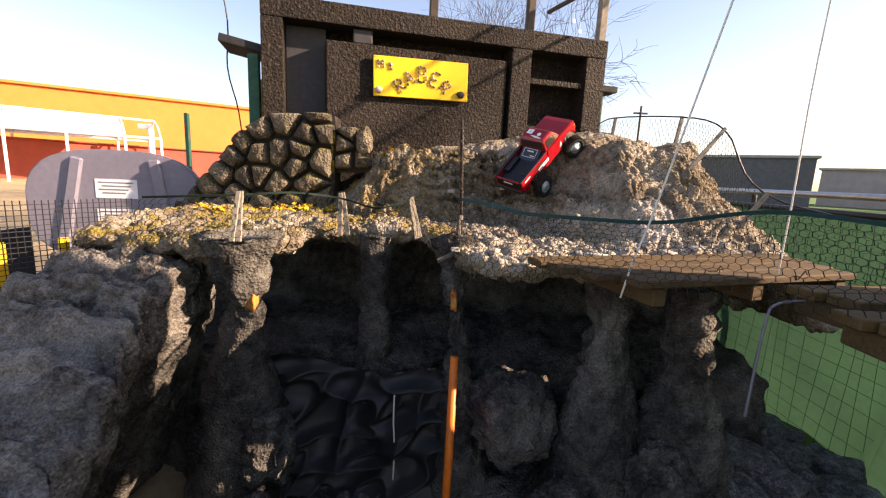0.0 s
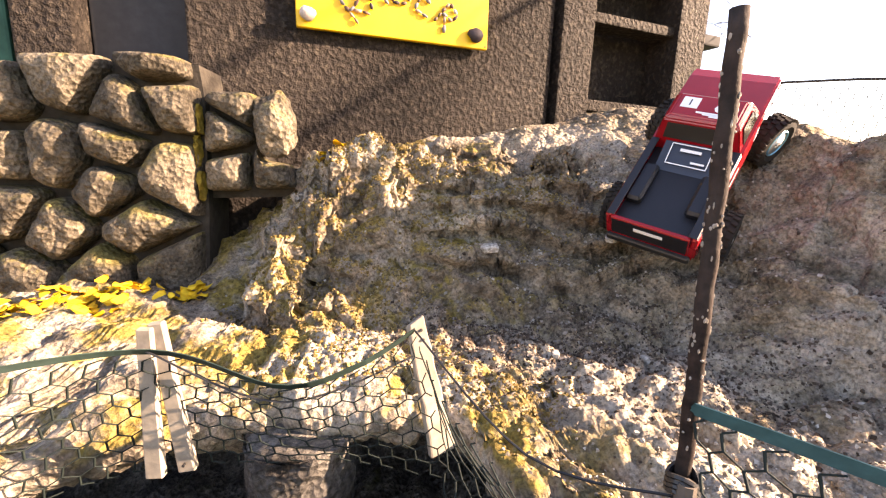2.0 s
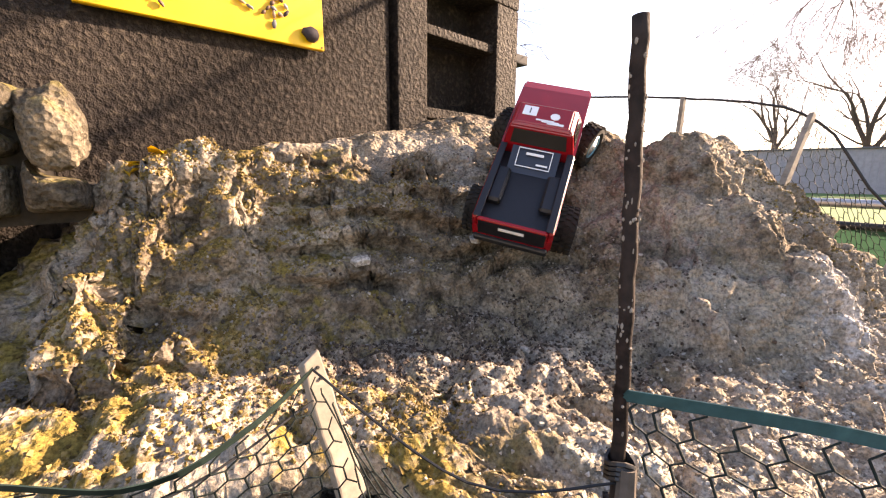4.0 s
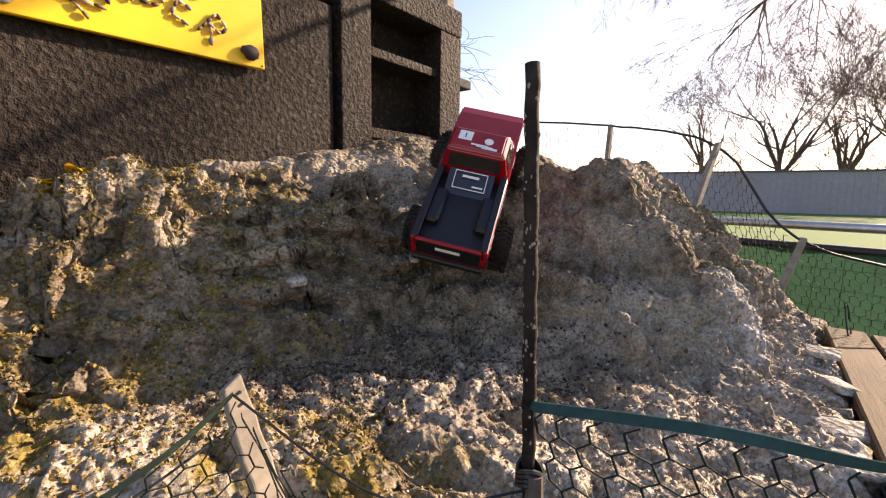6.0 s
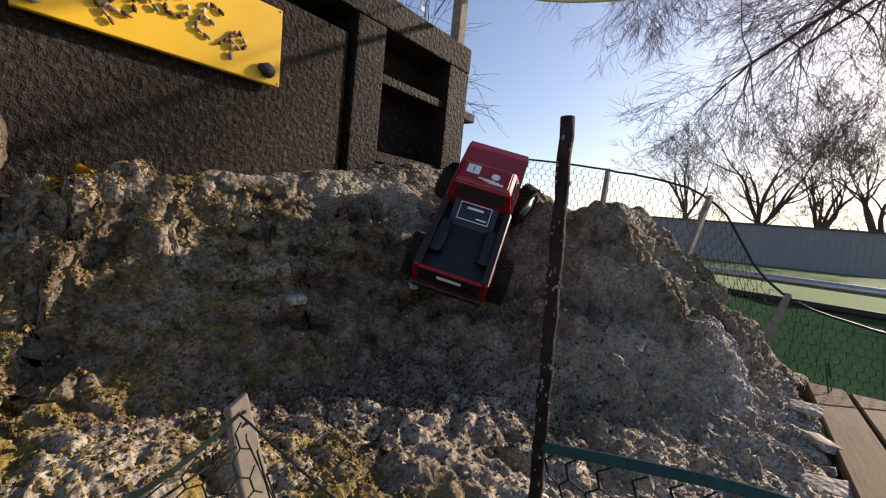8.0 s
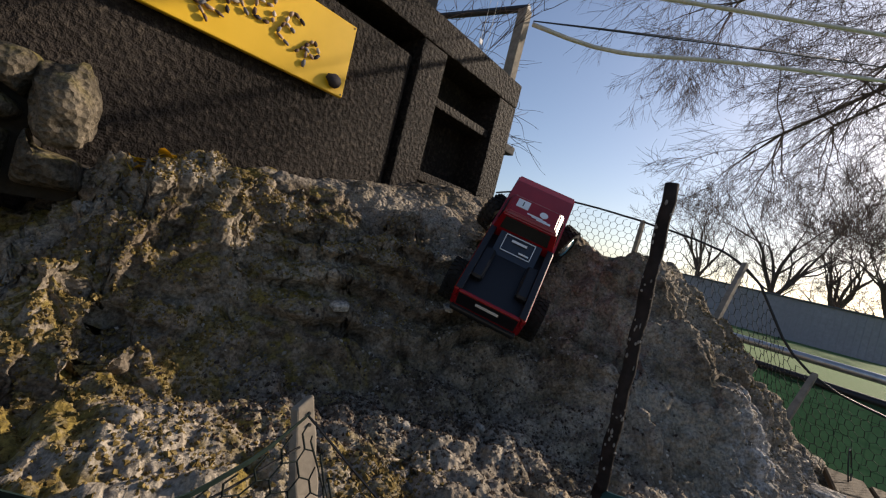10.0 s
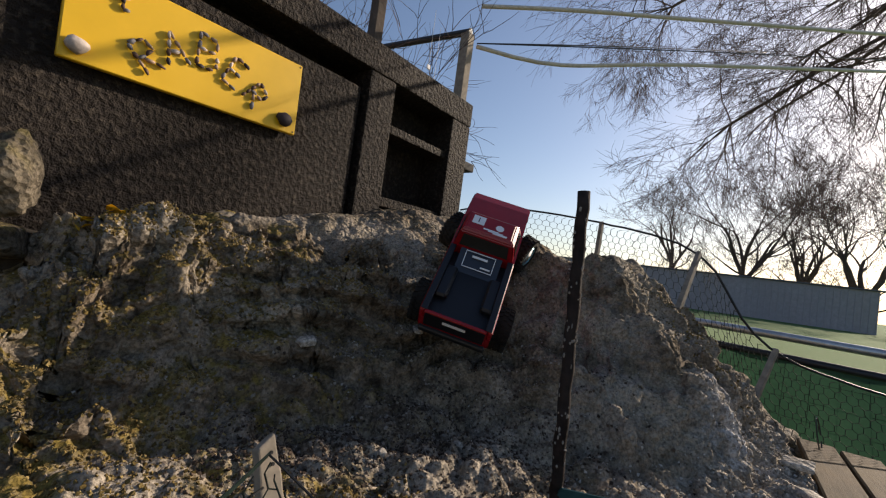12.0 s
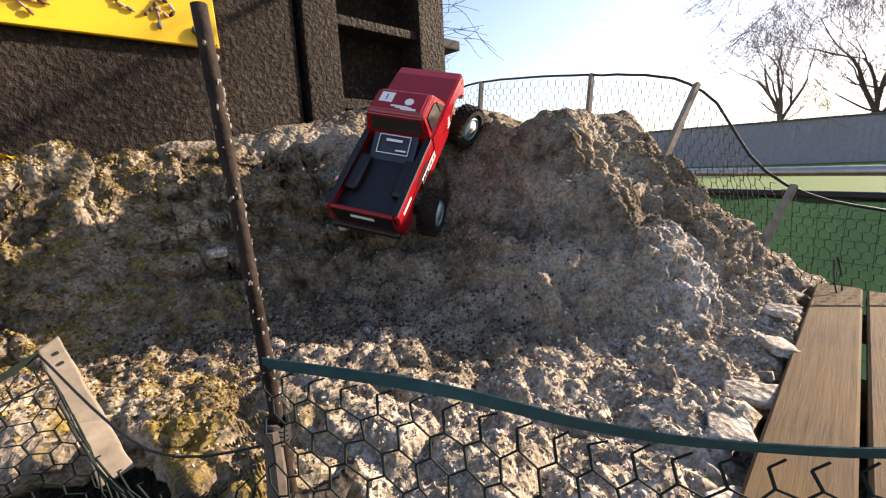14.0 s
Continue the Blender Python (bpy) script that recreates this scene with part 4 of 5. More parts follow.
# ---- wire netting ----
def spline(pts, f):
    pts = [Vector(p) for p in pts]
    lens = [0.0]
    for a, b in zip(pts, pts[1:]):
        lens.append(lens[-1] + (b - a).length)
    d = f * lens[-1]
    for k in range(len(pts) - 1):
        if d <= lens[k + 1] or k == len(pts) - 2:
            t = (d - lens[k]) / (lens[k + 1] - lens[k])
            p0, p3 = pts[max(k - 1, 0)], pts[min(k + 2, len(pts) - 1)]
            p1, p2 = pts[k], pts[k + 1]
            return 0.5 * (2 * p1 + (p2 - p0) * t + (2 * p0 - 5 * p1 + 4 * p2 - p3) * t * t + (3 * p1 - p0 - 3 * p2 + p3) * t ** 3)
    return pts[-1]


def netting(name, top, bottom, height, cell, label, wire=0.0009, waves=0.012, mat=None):
    """Hexagonal wire netting between two lines."""
    length = sum((Vector(b) - Vector(a)).length for a, b in zip(top, top[1:]))
    cols, rows = int(length / (cell * 0.5)), max(2, round(height / (cell * 1.732)))
    bm = bmesh.new()

    def at(i, j):
        u, v = min(1, max(0, i / cols)), j / rows
        p = spline(top, u).lerp(spline(bottom, u), min(1.05, v))
        return p + noise.noise_vector(p * 7) * waves * min(1, v * 3) + noise.noise_vector(p * 40) * 0.0025

    for i in range(cols):
        for j in range(rows):
            off = 0.5 * (i % 2)
            a, b = at(i, j + off + 0.33), at(i, j + off + 0.67)
            segs = [(a, b, wire * 1.5)]
            nxt = 0.5 * ((i + 1) % 2)
            for jj in (j - 1, j, j + 1):
                c, d = at(i + 1, jj + nxt + 0.33), at(i + 1, jj + nxt + 0.67)
                if abs((jj + nxt + 0.33) - (j + off + 0.67)) < 0.3:
                    segs.append((b, c, wire))
                if abs((jj + nxt + 0.67) - (j + off + 0.33)) < 0.3:
                    segs.append((a, d, wire))
            for p, q, w in segs:
                if (p - q).length > 0.0005:
                    tube(bm, [p, q], w, 4, False)
    return tagged(part(name, bm, mat or WIRE, smooth=True), label, "netting")


def ribbon(name, pts, width, label, mat, turn=0.0):
    bm = bmesh.new()
    prev, n = None, 60
    for k in range(n + 1):
        p = spline(pts, k / n)
        side = Vector((0.25 * math.sin(k * 0.3 + turn), -0.5, 0.8)).normalized() * width / 2
        th = Vector((0, -0.0012, -0.0006))
        ring = [bm.verts.new(p + a) for a in (side, side + th, -side + th, -side)]
        if prev:
            for i in range(4):
                bm.faces.new((prev[i], prev[(i + 1) % 4], ring[(i + 1) % 4], ring[i]))
        prev = ring
    return part(name, bm, mat, None, label)


BAND_RIGHT = ((0.064, 1.795, 1.507), (0.19, 1.68, 1.496), (0.286, 1.585, 1.478), (0.36, 1.51, 1.478), (0.48, 1.43, 1.48), (0.7, 1.36, 1.485), (1.0, 1.25, 1.54), (1.4, 1.1, 1.5))
band_r = ribbon("edge_band", BAND_RIGHT, 0.016, "teal fabric band along the top of the netting", BAND)
band_r.parent = netting("wire_netting", BAND_RIGHT, ((0.06, 1.68, 1.3), (0.12, 1.5, 1.25), (0.22, 1.43, 1.25), (0.3, 1.36, 1.28), (0.4, 1.26, 1.33), (0.58, 1.12, 1.33), (0.9, 1.02, 1.32), (1.3, 0.93, 1.31)), 0.3, 0.03, "hexagonal wire netting hung along the bridge")
BAND_LEFT = ((-1.15, 1.6, 1.47), (-0.82, 1.685, 1.49), (-0.65, 1.84, 1.5), (-0.49, 1.99, 1.475), (-0.33, 1.965, 1.44), (-0.24, 1.985, 1.455), (-0.168, 2.02, 1.488))
band_l = ribbon("edge_band", BAND_LEFT, 0.01, "dark green fabric band strung between the stakes", plain("dark_band", (0.02, 0.035, 0.03), 0.7, var=0.3), 1.0)
band_l.parent = netting("wire_netting", BAND_LEFT, ((-1.15, 1.5, 1.33), (-0.8, 1.58, 1.32), (-0.64, 1.92, 1.31), (-0.5, 2.0, 1.31), (-0.33, 2.01, 1.31), (-0.22, 2.0, 1.31), (-0.12, 1.97, 1.31)), 0.18, 0.028, "hexagonal wire netting along the ledge edge")
netting("wire_netting", ((-0.168, 2.02, 1.485), (-0.12, 1.93, 1.42), (-0.03, 1.86, 1.36), (0.065, 1.79, 1.4)), ((-0.12, 1.95, 1.28), (-0.08, 1.88, 1.27), (0.0, 1.8, 1.27), (0.06, 1.7, 1.29)), 0.13, 0.026, "crumpled hexagonal wire netting sagging between stake and rod", waves=0.05)
for a, b in (((-0.168, 2.02, 1.488), (0.065, 1.79, 1.42)), ((-0.49, 1.99, 1.475), (-0.168, 2.02, 1.45))):
    mid = (Vector(a) + Vector(b)) / 2 + Vector((0, -0.03, -0.05))
    tagged(part("tie_wire", tube(bmesh.new(), [spline((a, mid, b), k / 12) for k in range(13)], 0.0015, 5), BLACK), "thin black wire sagging between stakes", "wire")

BACK_TOP = ((1.14, 3.34, 2.04), (1.15, 3.03, 2.05), (1.39, 2.62, 2.01), (1.39, 2.2, 1.89), (1.48, 1.96, 1.58), (1.9, 1.5, 1.45), (2.4, 1.0, 1.35))
BACK_FOOT = ((1.14, 3.34, 1.8), (1.15, 3.03, 1.8), (1.37, 2.62, 1.72), (1.36, 2.15, 1.55), (1.46, 1.93, 1.32), (1.8, 1.45, 1.2), (2.3, 0.95, 1.1))
back_net = netting("wire_netting", BACK_TOP, BACK_FOOT, 0.26, 0.032, "hexagonal wire netting on leaning stakes behind the mound")
bm = bmesh.new()
tube(bm, [spline(BACK_TOP, k / 50) + noise.noise_vector(Vector((k, 0, 0))) * 0.003 for k in range(51)], 0.0045, 6)
part("edge_cord", bm, BLACK, back_net, "black cord along the top of the netting")
for a, b in (((1.15, 3.03, 2.05), (1.13, 3.04, 1.8)), ((1.39, 2.62, 2.015), (1.34, 2.6, 1.72)), ((1.39, 2.2, 1.9), (1.22, 2.18, 1.68)), ((1.48, 1.96, 1.59), (1.38, 1.98, 1.42))):
    bm = tube(bmesh.new(), [a, b], [0.011, 0.013], 4)
    tagged(part("leaning_stake", bm, WOOD_GREY), "pale leaning wooden stake holding the netting", "stake", "netting stakes")
hoop = bmesh.new()
tube(hoop, [(1.42 + 0.02 * math.cos(a), 1.82 + 0.01 * math.sin(a), 1.36 + 0.055 * math.sin(a)) for a in [k * 0.5 for k in range(13)]], 0.002, 5)
tagged(part("wire_hoop", hoop, BLACK), "small black wire hoop beside the plank end", "hoop")

# cords at the bridge and overhead
for name, pts, rad, label in (
        ("guy_cord", ((0.545, 1.24, 1.26), (0.572, 1.26, 1.352), (0.62, 1.28, 1.47), (0.85, 1.33, 2.32), (1.3, 1.44, 3.9)), 0.003, "thin white cord tied up from the bridge edge"),
        ("guy_cord", ((1.12, 1.38, 1.3), (1.136, 1.395, 1.54), (1.21, 1.48, 2.25), (1.4, 1.6, 4.0)), 0.003, "thin white cord tied up from the bridge"),
        ("guy_cord", ((1.7, 1.4, 1.9), (1.8, 1.55, 2.4), (2.1, 1.8, 4.0)), 0.003, "thin white cord hanging over the bridge"),
        ("power_cable", ((-1.42, 3.0, 1.75), (-1.45, 3.0, 2.0), (-1.5, 2.98, 2.25), (-1.48, 2.95, 2.6), (-1.6, 2.9, 3.2)), 0.005, "thin black cable hanging beside the facade"),
        ("drip_hose", ((1.13, 1.24, 1.28), (1.02, 1.24, 1.262), (0.98, 1.22, 1.2), (0.97, 1.22, 0.9)), 0.004, "grey plastic hose hanging from the bridge")):
    mat0 = {"power_cable": BLACK, "drip_hose": GREYPLASTIC}.get(name, STRING)
    tagged(part(name, tube(bmesh.new(), [spline(pts, k / 20) for k in range(21)], rad, 6), mat0, smooth=True), label, "cord")
ROPE = plain("clear_tube", (0.6, 0.56, 0.45), 0.35, var=0.25, scale=60)
POST = FAC @ Vector((1.1, 0.08, 0))
for pts, rad, mat0, label in (
        ((POST + Vector((0.07, 0, 3.05)), (1.75, 3.3, 3.1), (2.6, 2.9, 3.32), (4.5, 2.0, 3.75)), 0.013, ROPE, "clear rope light strung overhead"),
        ((POST + Vector((0.07, 0, 3.3)), (1.75, 3.2, 3.42), (2.6, 2.8, 3.6), (4.5, 1.9, 4.0)), 0.013, ROPE, "clear rope light strung overhead"),
        ((POST + Vector((0.07, 0, 3.07)), (2.6, 2.9, 3.42), (4.8, 2.1, 4.0)), 0.004, BLACK, "thin dark overhead wire"),
        ((POST + Vector((0.07, 0, 3.07)), (2.4, 3.3, 3.5), (4.8, 3.1, 4.4)), 0.004, BLACK, "thin dark overhead wire")):
    tagged(part("overhead_cable", tube(bmesh.new(), [spline(pts, k / 24) for k in range(25)], rad, 8), mat0, smooth=True), label, "cable")
frame_posts = holder("post_frame", FAC, "weathered posts and rail standing on the facade", "frame")
part("post", box_bm(1.06, 1.12, 0.05, 0.11, 2.655, 3.09, 0.004), WOOD_GREY, frame_posts, "grey wooden post")
part("post", box_bm(0.58, 0.64, 0.3, 0.36, 2.5, 3.6, 0.004), BARK, frame_posts)
part("post", box_bm(-0.18, -0.12, 0.4, 0.46, 2.5, 3.6, 0.004), BARK, frame_posts)
part("rail", tube(bmesh.new(), [(1.09, 0.06, 3.1), (1.05, 0.9, 3.15)], 0.02, 10), BLACK, frame_posts, "dark metal rail")
for s0, z in ((0.92, 2.85), (0.98, 2.78)):
    tag = holder("hanging_tag", FAC @ pose(s0, 0.2, z), "small white tag hanging on a thread", "tag")
    part("plate", box_bm(-0.014, 0.014, -0.003, 0.003, -0.03, 0.0, 0.002), WHITEPAPER, tag)
    part("thread", tube(bmesh.new(), [(0, 0, 0), (0, 0, 0.32)], 0.001, 4), STRING, tag)

# ---- grey disc with labels, netting screen ----
disc = holder("plastic_tabletop", pose(-2.1, 2.7, 1.31, 0, 0, 10), "grey moulded plastic tabletop with two white labels", "tabletop")
bm = bmesh.new()
outline = [(0.52 * math.copysign(abs(math.cos(a)) ** 0.75, math.cos(a)), 0.36 * math.copysign(abs(math.sin(a)) ** 0.7, math.sin(a))) for a in [k * math.tau / 64 for k in range(64)]]
face = bm.faces.new([bm.verts.new((x, 0, z)) for x, z in outline])
ext = bmesh.ops.extrude_face_region(bm, geom=[face])["geom"]
for v in ext:
    if isinstance(v, bmesh.types.BMVert):
        v.co.y += 0.05
bmesh.ops.recalc_face_normals(bm, faces=bm.faces[:])
bmesh.ops.bevel(bm, geom=[e for e in bm.edges if len(e.link_faces) == 2 and e.calc_face_angle(0) > 1], offset=0.012, segments=2, affect='EDGES')
part("top", bm, GREYPLASTIC, disc)
for x in (-0.27, 0.27):
    bm = box_bm(-0.035, 0.035, -0.02, 0.01, -0.31, 0.31, 0.01)
    rib = part("rib", bm, GREYPLASTIC, disc)
    rib.matrix_local = pose(x, 0, 0, 0, 12 if x < 0 else -8, 0)
for z, h in ((0.115, 0.12), (-0.07, 0.11)):
    lab = part("label", box_bm(-0.12, 0.12, -0.003, 0.002, z - h / 2, z + h / 2), WHITEPAPER, disc, "white printed label")
    for k in range(4):
        part("print_line", box_bm(-0.1 + 0.02 * (k % 2), 0.1 - 0.015 * k, -0.0045, -0.002, z + 0.035 - 0.022 * k, z + 0.043 - 0.022 * k), INK, lab)
part("prop", tube(bmesh.new(), [(0, 0.06, -1.31), (0, 0.03, 0.1)], 0.03, 10), GREYPLASTIC, disc)

screen = holder("net_screen", Matrix(), "black square netting screen with yellow boards behind", "fence")
bm = bmesh.new()
for k in range(60):
    f = k / 59
    p = Vector((-2.45, 1.0, 0)).lerp(Vector((-1.75, 2.35, 0)), f)
    tube(bm, [p, p + Vector((0, 0, 1.4))], 0.0022, 4, False)
for k in range(56):
    z = 0.02 + 1.36 * k / 55
    tube(bm, [(-2.45, 1.0, z), (-1.75, 2.35, z)], 0.0022, 4, False)
part("net", bm, BLACK, screen)
for k in range(7):
    p = Vector((-2.5, 1.05, 0)).lerp(Vector((-1.85, 2.35, 0)), k / 6)
    ob = part("board", box_bm(-0.022, 0.022, -0.008, 0.008, 0.0, 1.2, 0.003), YELLOW, screen, "yellow painted board")
    ob.matrix_local = Matrix.Translation(p) @ pose(0, 0, 0, 0, 0, 62)
tagged(part("backing_sheet", box_bm(-2.9, -2.88, 0.6, 2.9, 0, 1.12, 0.004), BLACKISH), "dark sheet standing behind the netting screen", "sheet")
tagged(part("green_post", box_bm(-2.62, -2.58, 4.3, 4.34, 0, 2.1, 0.004), GREENPOST), "slim dark green metal post", "post")

# ---- posts and grid of the tarp fence ----
fence_grid = bmesh.new()
for k in range(70):
    y = -1.2 + 0.1 * k
    tube(fence_grid, [(2.36, y, 0.05), (2.37, y + 0.05 * math.sin(k), 0.7), (2.375, y + 0.03, 1.46)], 0.0012, 4, False)
for k in range(14):
    tube(fence_grid, [(2.37, -1.2 + 0.7 * q, 0.1 + 0.1 * k + 0.012 * math.sin(q * 2.1 + k)) for q in range(11)], 0.0012, 4, False)
tagged(part("fence_wire", fence_grid, WIRE), "thin wire grid in front of the green tarp", "fence", kind="structure")
for y in (-0.6, 1.4, 3.4, 5.4):
    tagged(part("fence_post", tube(bmesh.new(), [(2.46, y, 0), (2.46, y, 1.62)], 0.02, 8), BLACK), "black fence post behind the tarp", "post", "fence posts")


# ---- trees ----
def grow(bm_thick, bm_thin, p, d, length, radius, level, r, spread=0.7, up=0.15, droop=0.0, limit=0.012):
    """A limb with its forks; thin twigs go into the second mesh."""
    pts, radii = [p.copy()], [radius]
    n = 5
    for k in range(n):
        d = (d + Vector((r.gauss(0, 0.13), r.gauss(0, 0.13), r.gauss(0, 0.1) + up * 0.3 - droop))).normalized()
        p = p + d * length / n
        pts.append(p.copy())
        radii.append(radius * (1 - 0.5 * (k + 1) / n))
    thick = level >= 4
    tube(bm_thick if thick else bm_thin, pts, radii, 8 if thick else 3, False)
    if level == 0:
        return
    for k in range(3 if level > 1 else 4):
        i = r.randint(2, n) if k else n
        side = Vector((r.gauss(0, 1), r.gauss(0, 1), r.gauss(0, 0.7))).normalized()
        grow(bm_thick, bm_thin, pts[i], (d + side * spread).normalized(), length * r.uniform(0.6, 0.85), max(radii[i] * 0.62, limit), level - 1, r, spread, up, droop, limit)


def bare_tree(az, dist, height, seed, label, levels=5, leaves=0, stem=0.25, leaders=6, open_out=0.55):
    r = random.Random(seed)
    base = Vector((math.cos(radians(az)) * dist, math.sin(radians(az)) * dist + 1.5, 0))
    tree = holder("tree", Matrix.Translation(base), label, "tree", "bare trees")
    thick, thin, trunk = bmesh.new(), bmesh.new(), bmesh.new()
    rad = height * 0.021
    bend = [Vector((r.gauss(0, 0.006) * height * k / 6, r.gauss(0, 0.006) * height * k / 6, height * stem * k / 6 - 0.2)) for k in range(7)]
    tube(trunk, bend, [rad * (1.25 - 0.08 * k) for k in range(7)], 12)
    for k in range(leaders):
        a = k * 2.4 + r.uniform(-0.4, 0.4)
        out = open_out * (0.25 if k == 0 else r.uniform(0.7, 1.3))
        p = bend[6 - (k % 3 > 1)]
        grow(thick, thin, p, Vector((math.cos(a) * out, math.sin(a) * out, 1)).normalized(), height * r.uniform(0.2, 0.27), rad * r.uniform(0.42, 0.62), levels, r, 0.68, 0.12, 0.0, height * 0.0008)
    for k in range(5):
        a = k * 2.4 + 1.1
        grow(thick, thin, bend[3 + k % 4], Vector((math.cos(a), math.sin(a), 0.45)).normalized(), height * 0.15, rad * 0.25, levels - 1, r, 0.7, 0.1, 0.0, height * 0.0008)
    thin.verts.index_update()
    part("trunk", trunk, BARK, tree, smooth=True)
    tips = [v.co.copy() for v in thin.verts if v.index % 7 == 0]
    part("limb_crown", thick, BARK, tree, smooth=True)
    part("twig_crown", thin, TWIG, tree, "fine bare twigs")["kind"] = "stuff"
    if leaves:
        bm = bmesh.new()
        for k in range(leaves):
            c = r.choice(tips) + Vector((r.gauss(0, 0.3), r.gauss(0, 0.3), r.gauss(0, 0.3)))
            a, b = Vector((r.gauss(0, 1), r.gauss(0, 1), r.gauss(0, 1))).normalized() * 0.12, Vector((r.gauss(0, 1), r.gauss(0, 1), r.gauss(0, 1))).normalized() * 0.07
            bm.faces.new([bm.verts.new(c + q) for q in (a, b, -a, -b)])
        part("dry_leaf_crown", bm, DRYLEAF, tree, "rust-brown dry leaves")["kind"] = "stuff"
    return tree


DRYLEAF = plain("dry_leaf", (0.24, 0.1, 0.05), 0.8, var=0.4, scale=2)
bare_tree(24, 86, 25, 2, "slim bare winter tree far behind the shed", 5, 0, 0.3, 4, 0.28)
bare_tree(17, 84, 33, 5, "broad bare winter tree with crooked limbs", 5, 0, 0.2, 6, 0.75)
bare_tree(12, 95, 34, 9, "bare winter tree with some brown leaves", 5, 600, 0.16, 6, 0.65)
bare_tree(7.5, 88, 33, 11, "winter tree with rust-brown leaves", 5, 1800, 0.14, 6, 0.7)

# the near tree that reaches over the place
near = holder("tree", pose(26.6, -13.06, -3.06) @ Matrix.Scale(2.8, 4), "large bare tree with limbs reaching overhead", "tree", "bare trees")
thick, thin, trunk = bmesh.new(), bmesh.new(), bmesh.new()
r = random.Random(21)
tube(trunk, [(0, 0, 1.0), (0.1, 0, 3.0), (0, 0.1, 7.0), (-0.1, 0.2, 11)], [0.42, 0.35, 0.26, 0.16], 14)
for start, goal in (((0, 0, 9.1), (-1.2, 6.2, 5.5)), ((0, 0, 9.5), (-1.8, 9.2, 7.2)), ((0, 0, 8.9), (-1.2, 8.2, 4.9)), ((0, 0, 9.7), (-2.6, 9.4, 7.8)), ((0, 0, 9.3), (-0.8, 7.2, 6.1)), ((0, 0, 9.2), (0.4, 8.0, 5.6)), ((0, 0, 9.8), (-1.0, 6.6, 6.9))):
    a, b = Vector(start), Vector(goal)
    pts = [a.lerp(b, k / 8) + noise.noise_vector(Vector((k * 0.8, b.x, b.z))) * 0.4 * math.sin(math.pi * k / 8) + Vector((0, 0, 0.5 * math.sin(math.pi * k / 8))) for k in range(9)]
    tube(thick, pts, [0.07 - 0.0055 * k for k in range(9)], 8, False)
    for k in range(7, 9):
        for q in range(7):
            d = ((b - a).normalized() * 0.55 + Vector((r.gauss(0, 0.6), r.gauss(0, 0.6), r.gauss(-0.25, 0.5)))).normalized()
            grow(thick, thin, pts[k], d, r.uniform(0.7, 1.2), 0.016, 5 if q < 2 else 3, r, 0.6, 0.0, 0.03, 0.0032)
part("trunk", trunk, BARK, near, smooth=True)
part("limb_crown", thick, BARK, near, smooth=True)
part("twig_crown", thin, TWIG, near, "fine drooping bare twigs")["kind"] = "stuff"

# bare shrub behind the facade
shrub = holder("shrub", FAC @ pose(0.75, 1.3, 1.6), "thin bare shrub behind the facade", "shrub")
thick, thin = bmesh.new(), bmesh.new()
r = random.Random(33)
for k in range(9):
    a = k * 0.7
    grow(thick, thin, Vector((0.15 * math.cos(a), 0.15 * math.sin(a), 0)), Vector((0.35 * math.cos(a) + 0.12, 0.2 * math.sin(a), 0.9)).normalized(), 0.75, 0.013, 4, r, 0.7, 0.05, 0.0, 0.002)
part("stems", thick, BARK, shrub)
part("twig_crown", thin, TWIG, shrub)["kind"] = "stuff"
tagged(part("shrub_bank", box_bm(-0.9, 2.2, 3.8, 6.0, 0, 1.65, 0.05), ROCK), "earth bank behind the facade", "bank", kind="structure")


# ---- far buildings ----
def far_wall(name, az0, az1, dist0, dist1, height, mat, label, rib=0.0, roof=0.25, ribmat=None):
    a, b = (Vector((math.cos(radians(z)) * d, math.sin(radians(z)) * d, 0)) for z, d in ((az0, dist0), (az1, dist1)))
    length = (b - a).length
    ob = holder(name, Matrix.Translation(a) @ pose(0, 0, 0, 0, 0, math.degrees(math.atan2((b - a).y, (b - a).x))), label, "building")
    part("wall", box_bm(0, length, 0, 8, 0, height), mat, ob)
    part("roof", box_bm(-0.3, length + 0.3, -0.3, 8.3, height, height + roof, 0.03), ribmat or mat, ob)
    if rib:
        bm = box_bm(-0.06, 0.06, -0.08, 0.05, 0, height - 0.02)
        first = part("cladding_rib", bm, mat, ob)
        first.location.x = 0.3
        k = 1
        while 0.3 + k * rib < length and k < 290:
            c = first.copy()
            scene.collection.objects.link(c)
            c.location.x = 0.3 + k * rib
            k += 1
    return ob


CLAD = plain("grey_cladding", (0.33, 0.31, 0.33), 0.7, var=0.15, scale=2)
TRIM = plain("dark_roof_edge", (0.12, 0.12, 0.13), 0.7, var=0.2, scale=2)
ORANGEWALL = plain("orange_wall", (0.62, 0.2, 0.05), 0.8, var=0.1, scale=1)
REDWALL = plain("red_wall", (0.28, 0.06, 0.04), 0.8, var=0.15, scale=1)
BEIGE = plain("beige_wall", (0.42, 0.36, 0.33), 0.8, var=0.15, scale=1)
far_wall("warehouse", 38, 7.4, 75, 75, 5.4, CLAD, "long grey shed with vertical cladding", 0.7, 0.2, TRIM)
far_wall("workshop", 140, 105, 62, 62, 8.6, ORANGEWALL, "long orange building across the sandy lot", 0, 0.3)
far_wall("low_wall", 140, 116, 44, 50, 2.9, REDWALL, "long low dark red wall", 0, 0.1)
far_wall("flat_block", 62, 49.5, 60, 60, 5.2, TRIM, "grey flat-roofed building across the lot", 0, 0.3, CLAD)
far_wall("beige_block", 49, 36, 75, 75, 4.6, BEIGE, "low beige building across the lot", 0, 0.3)


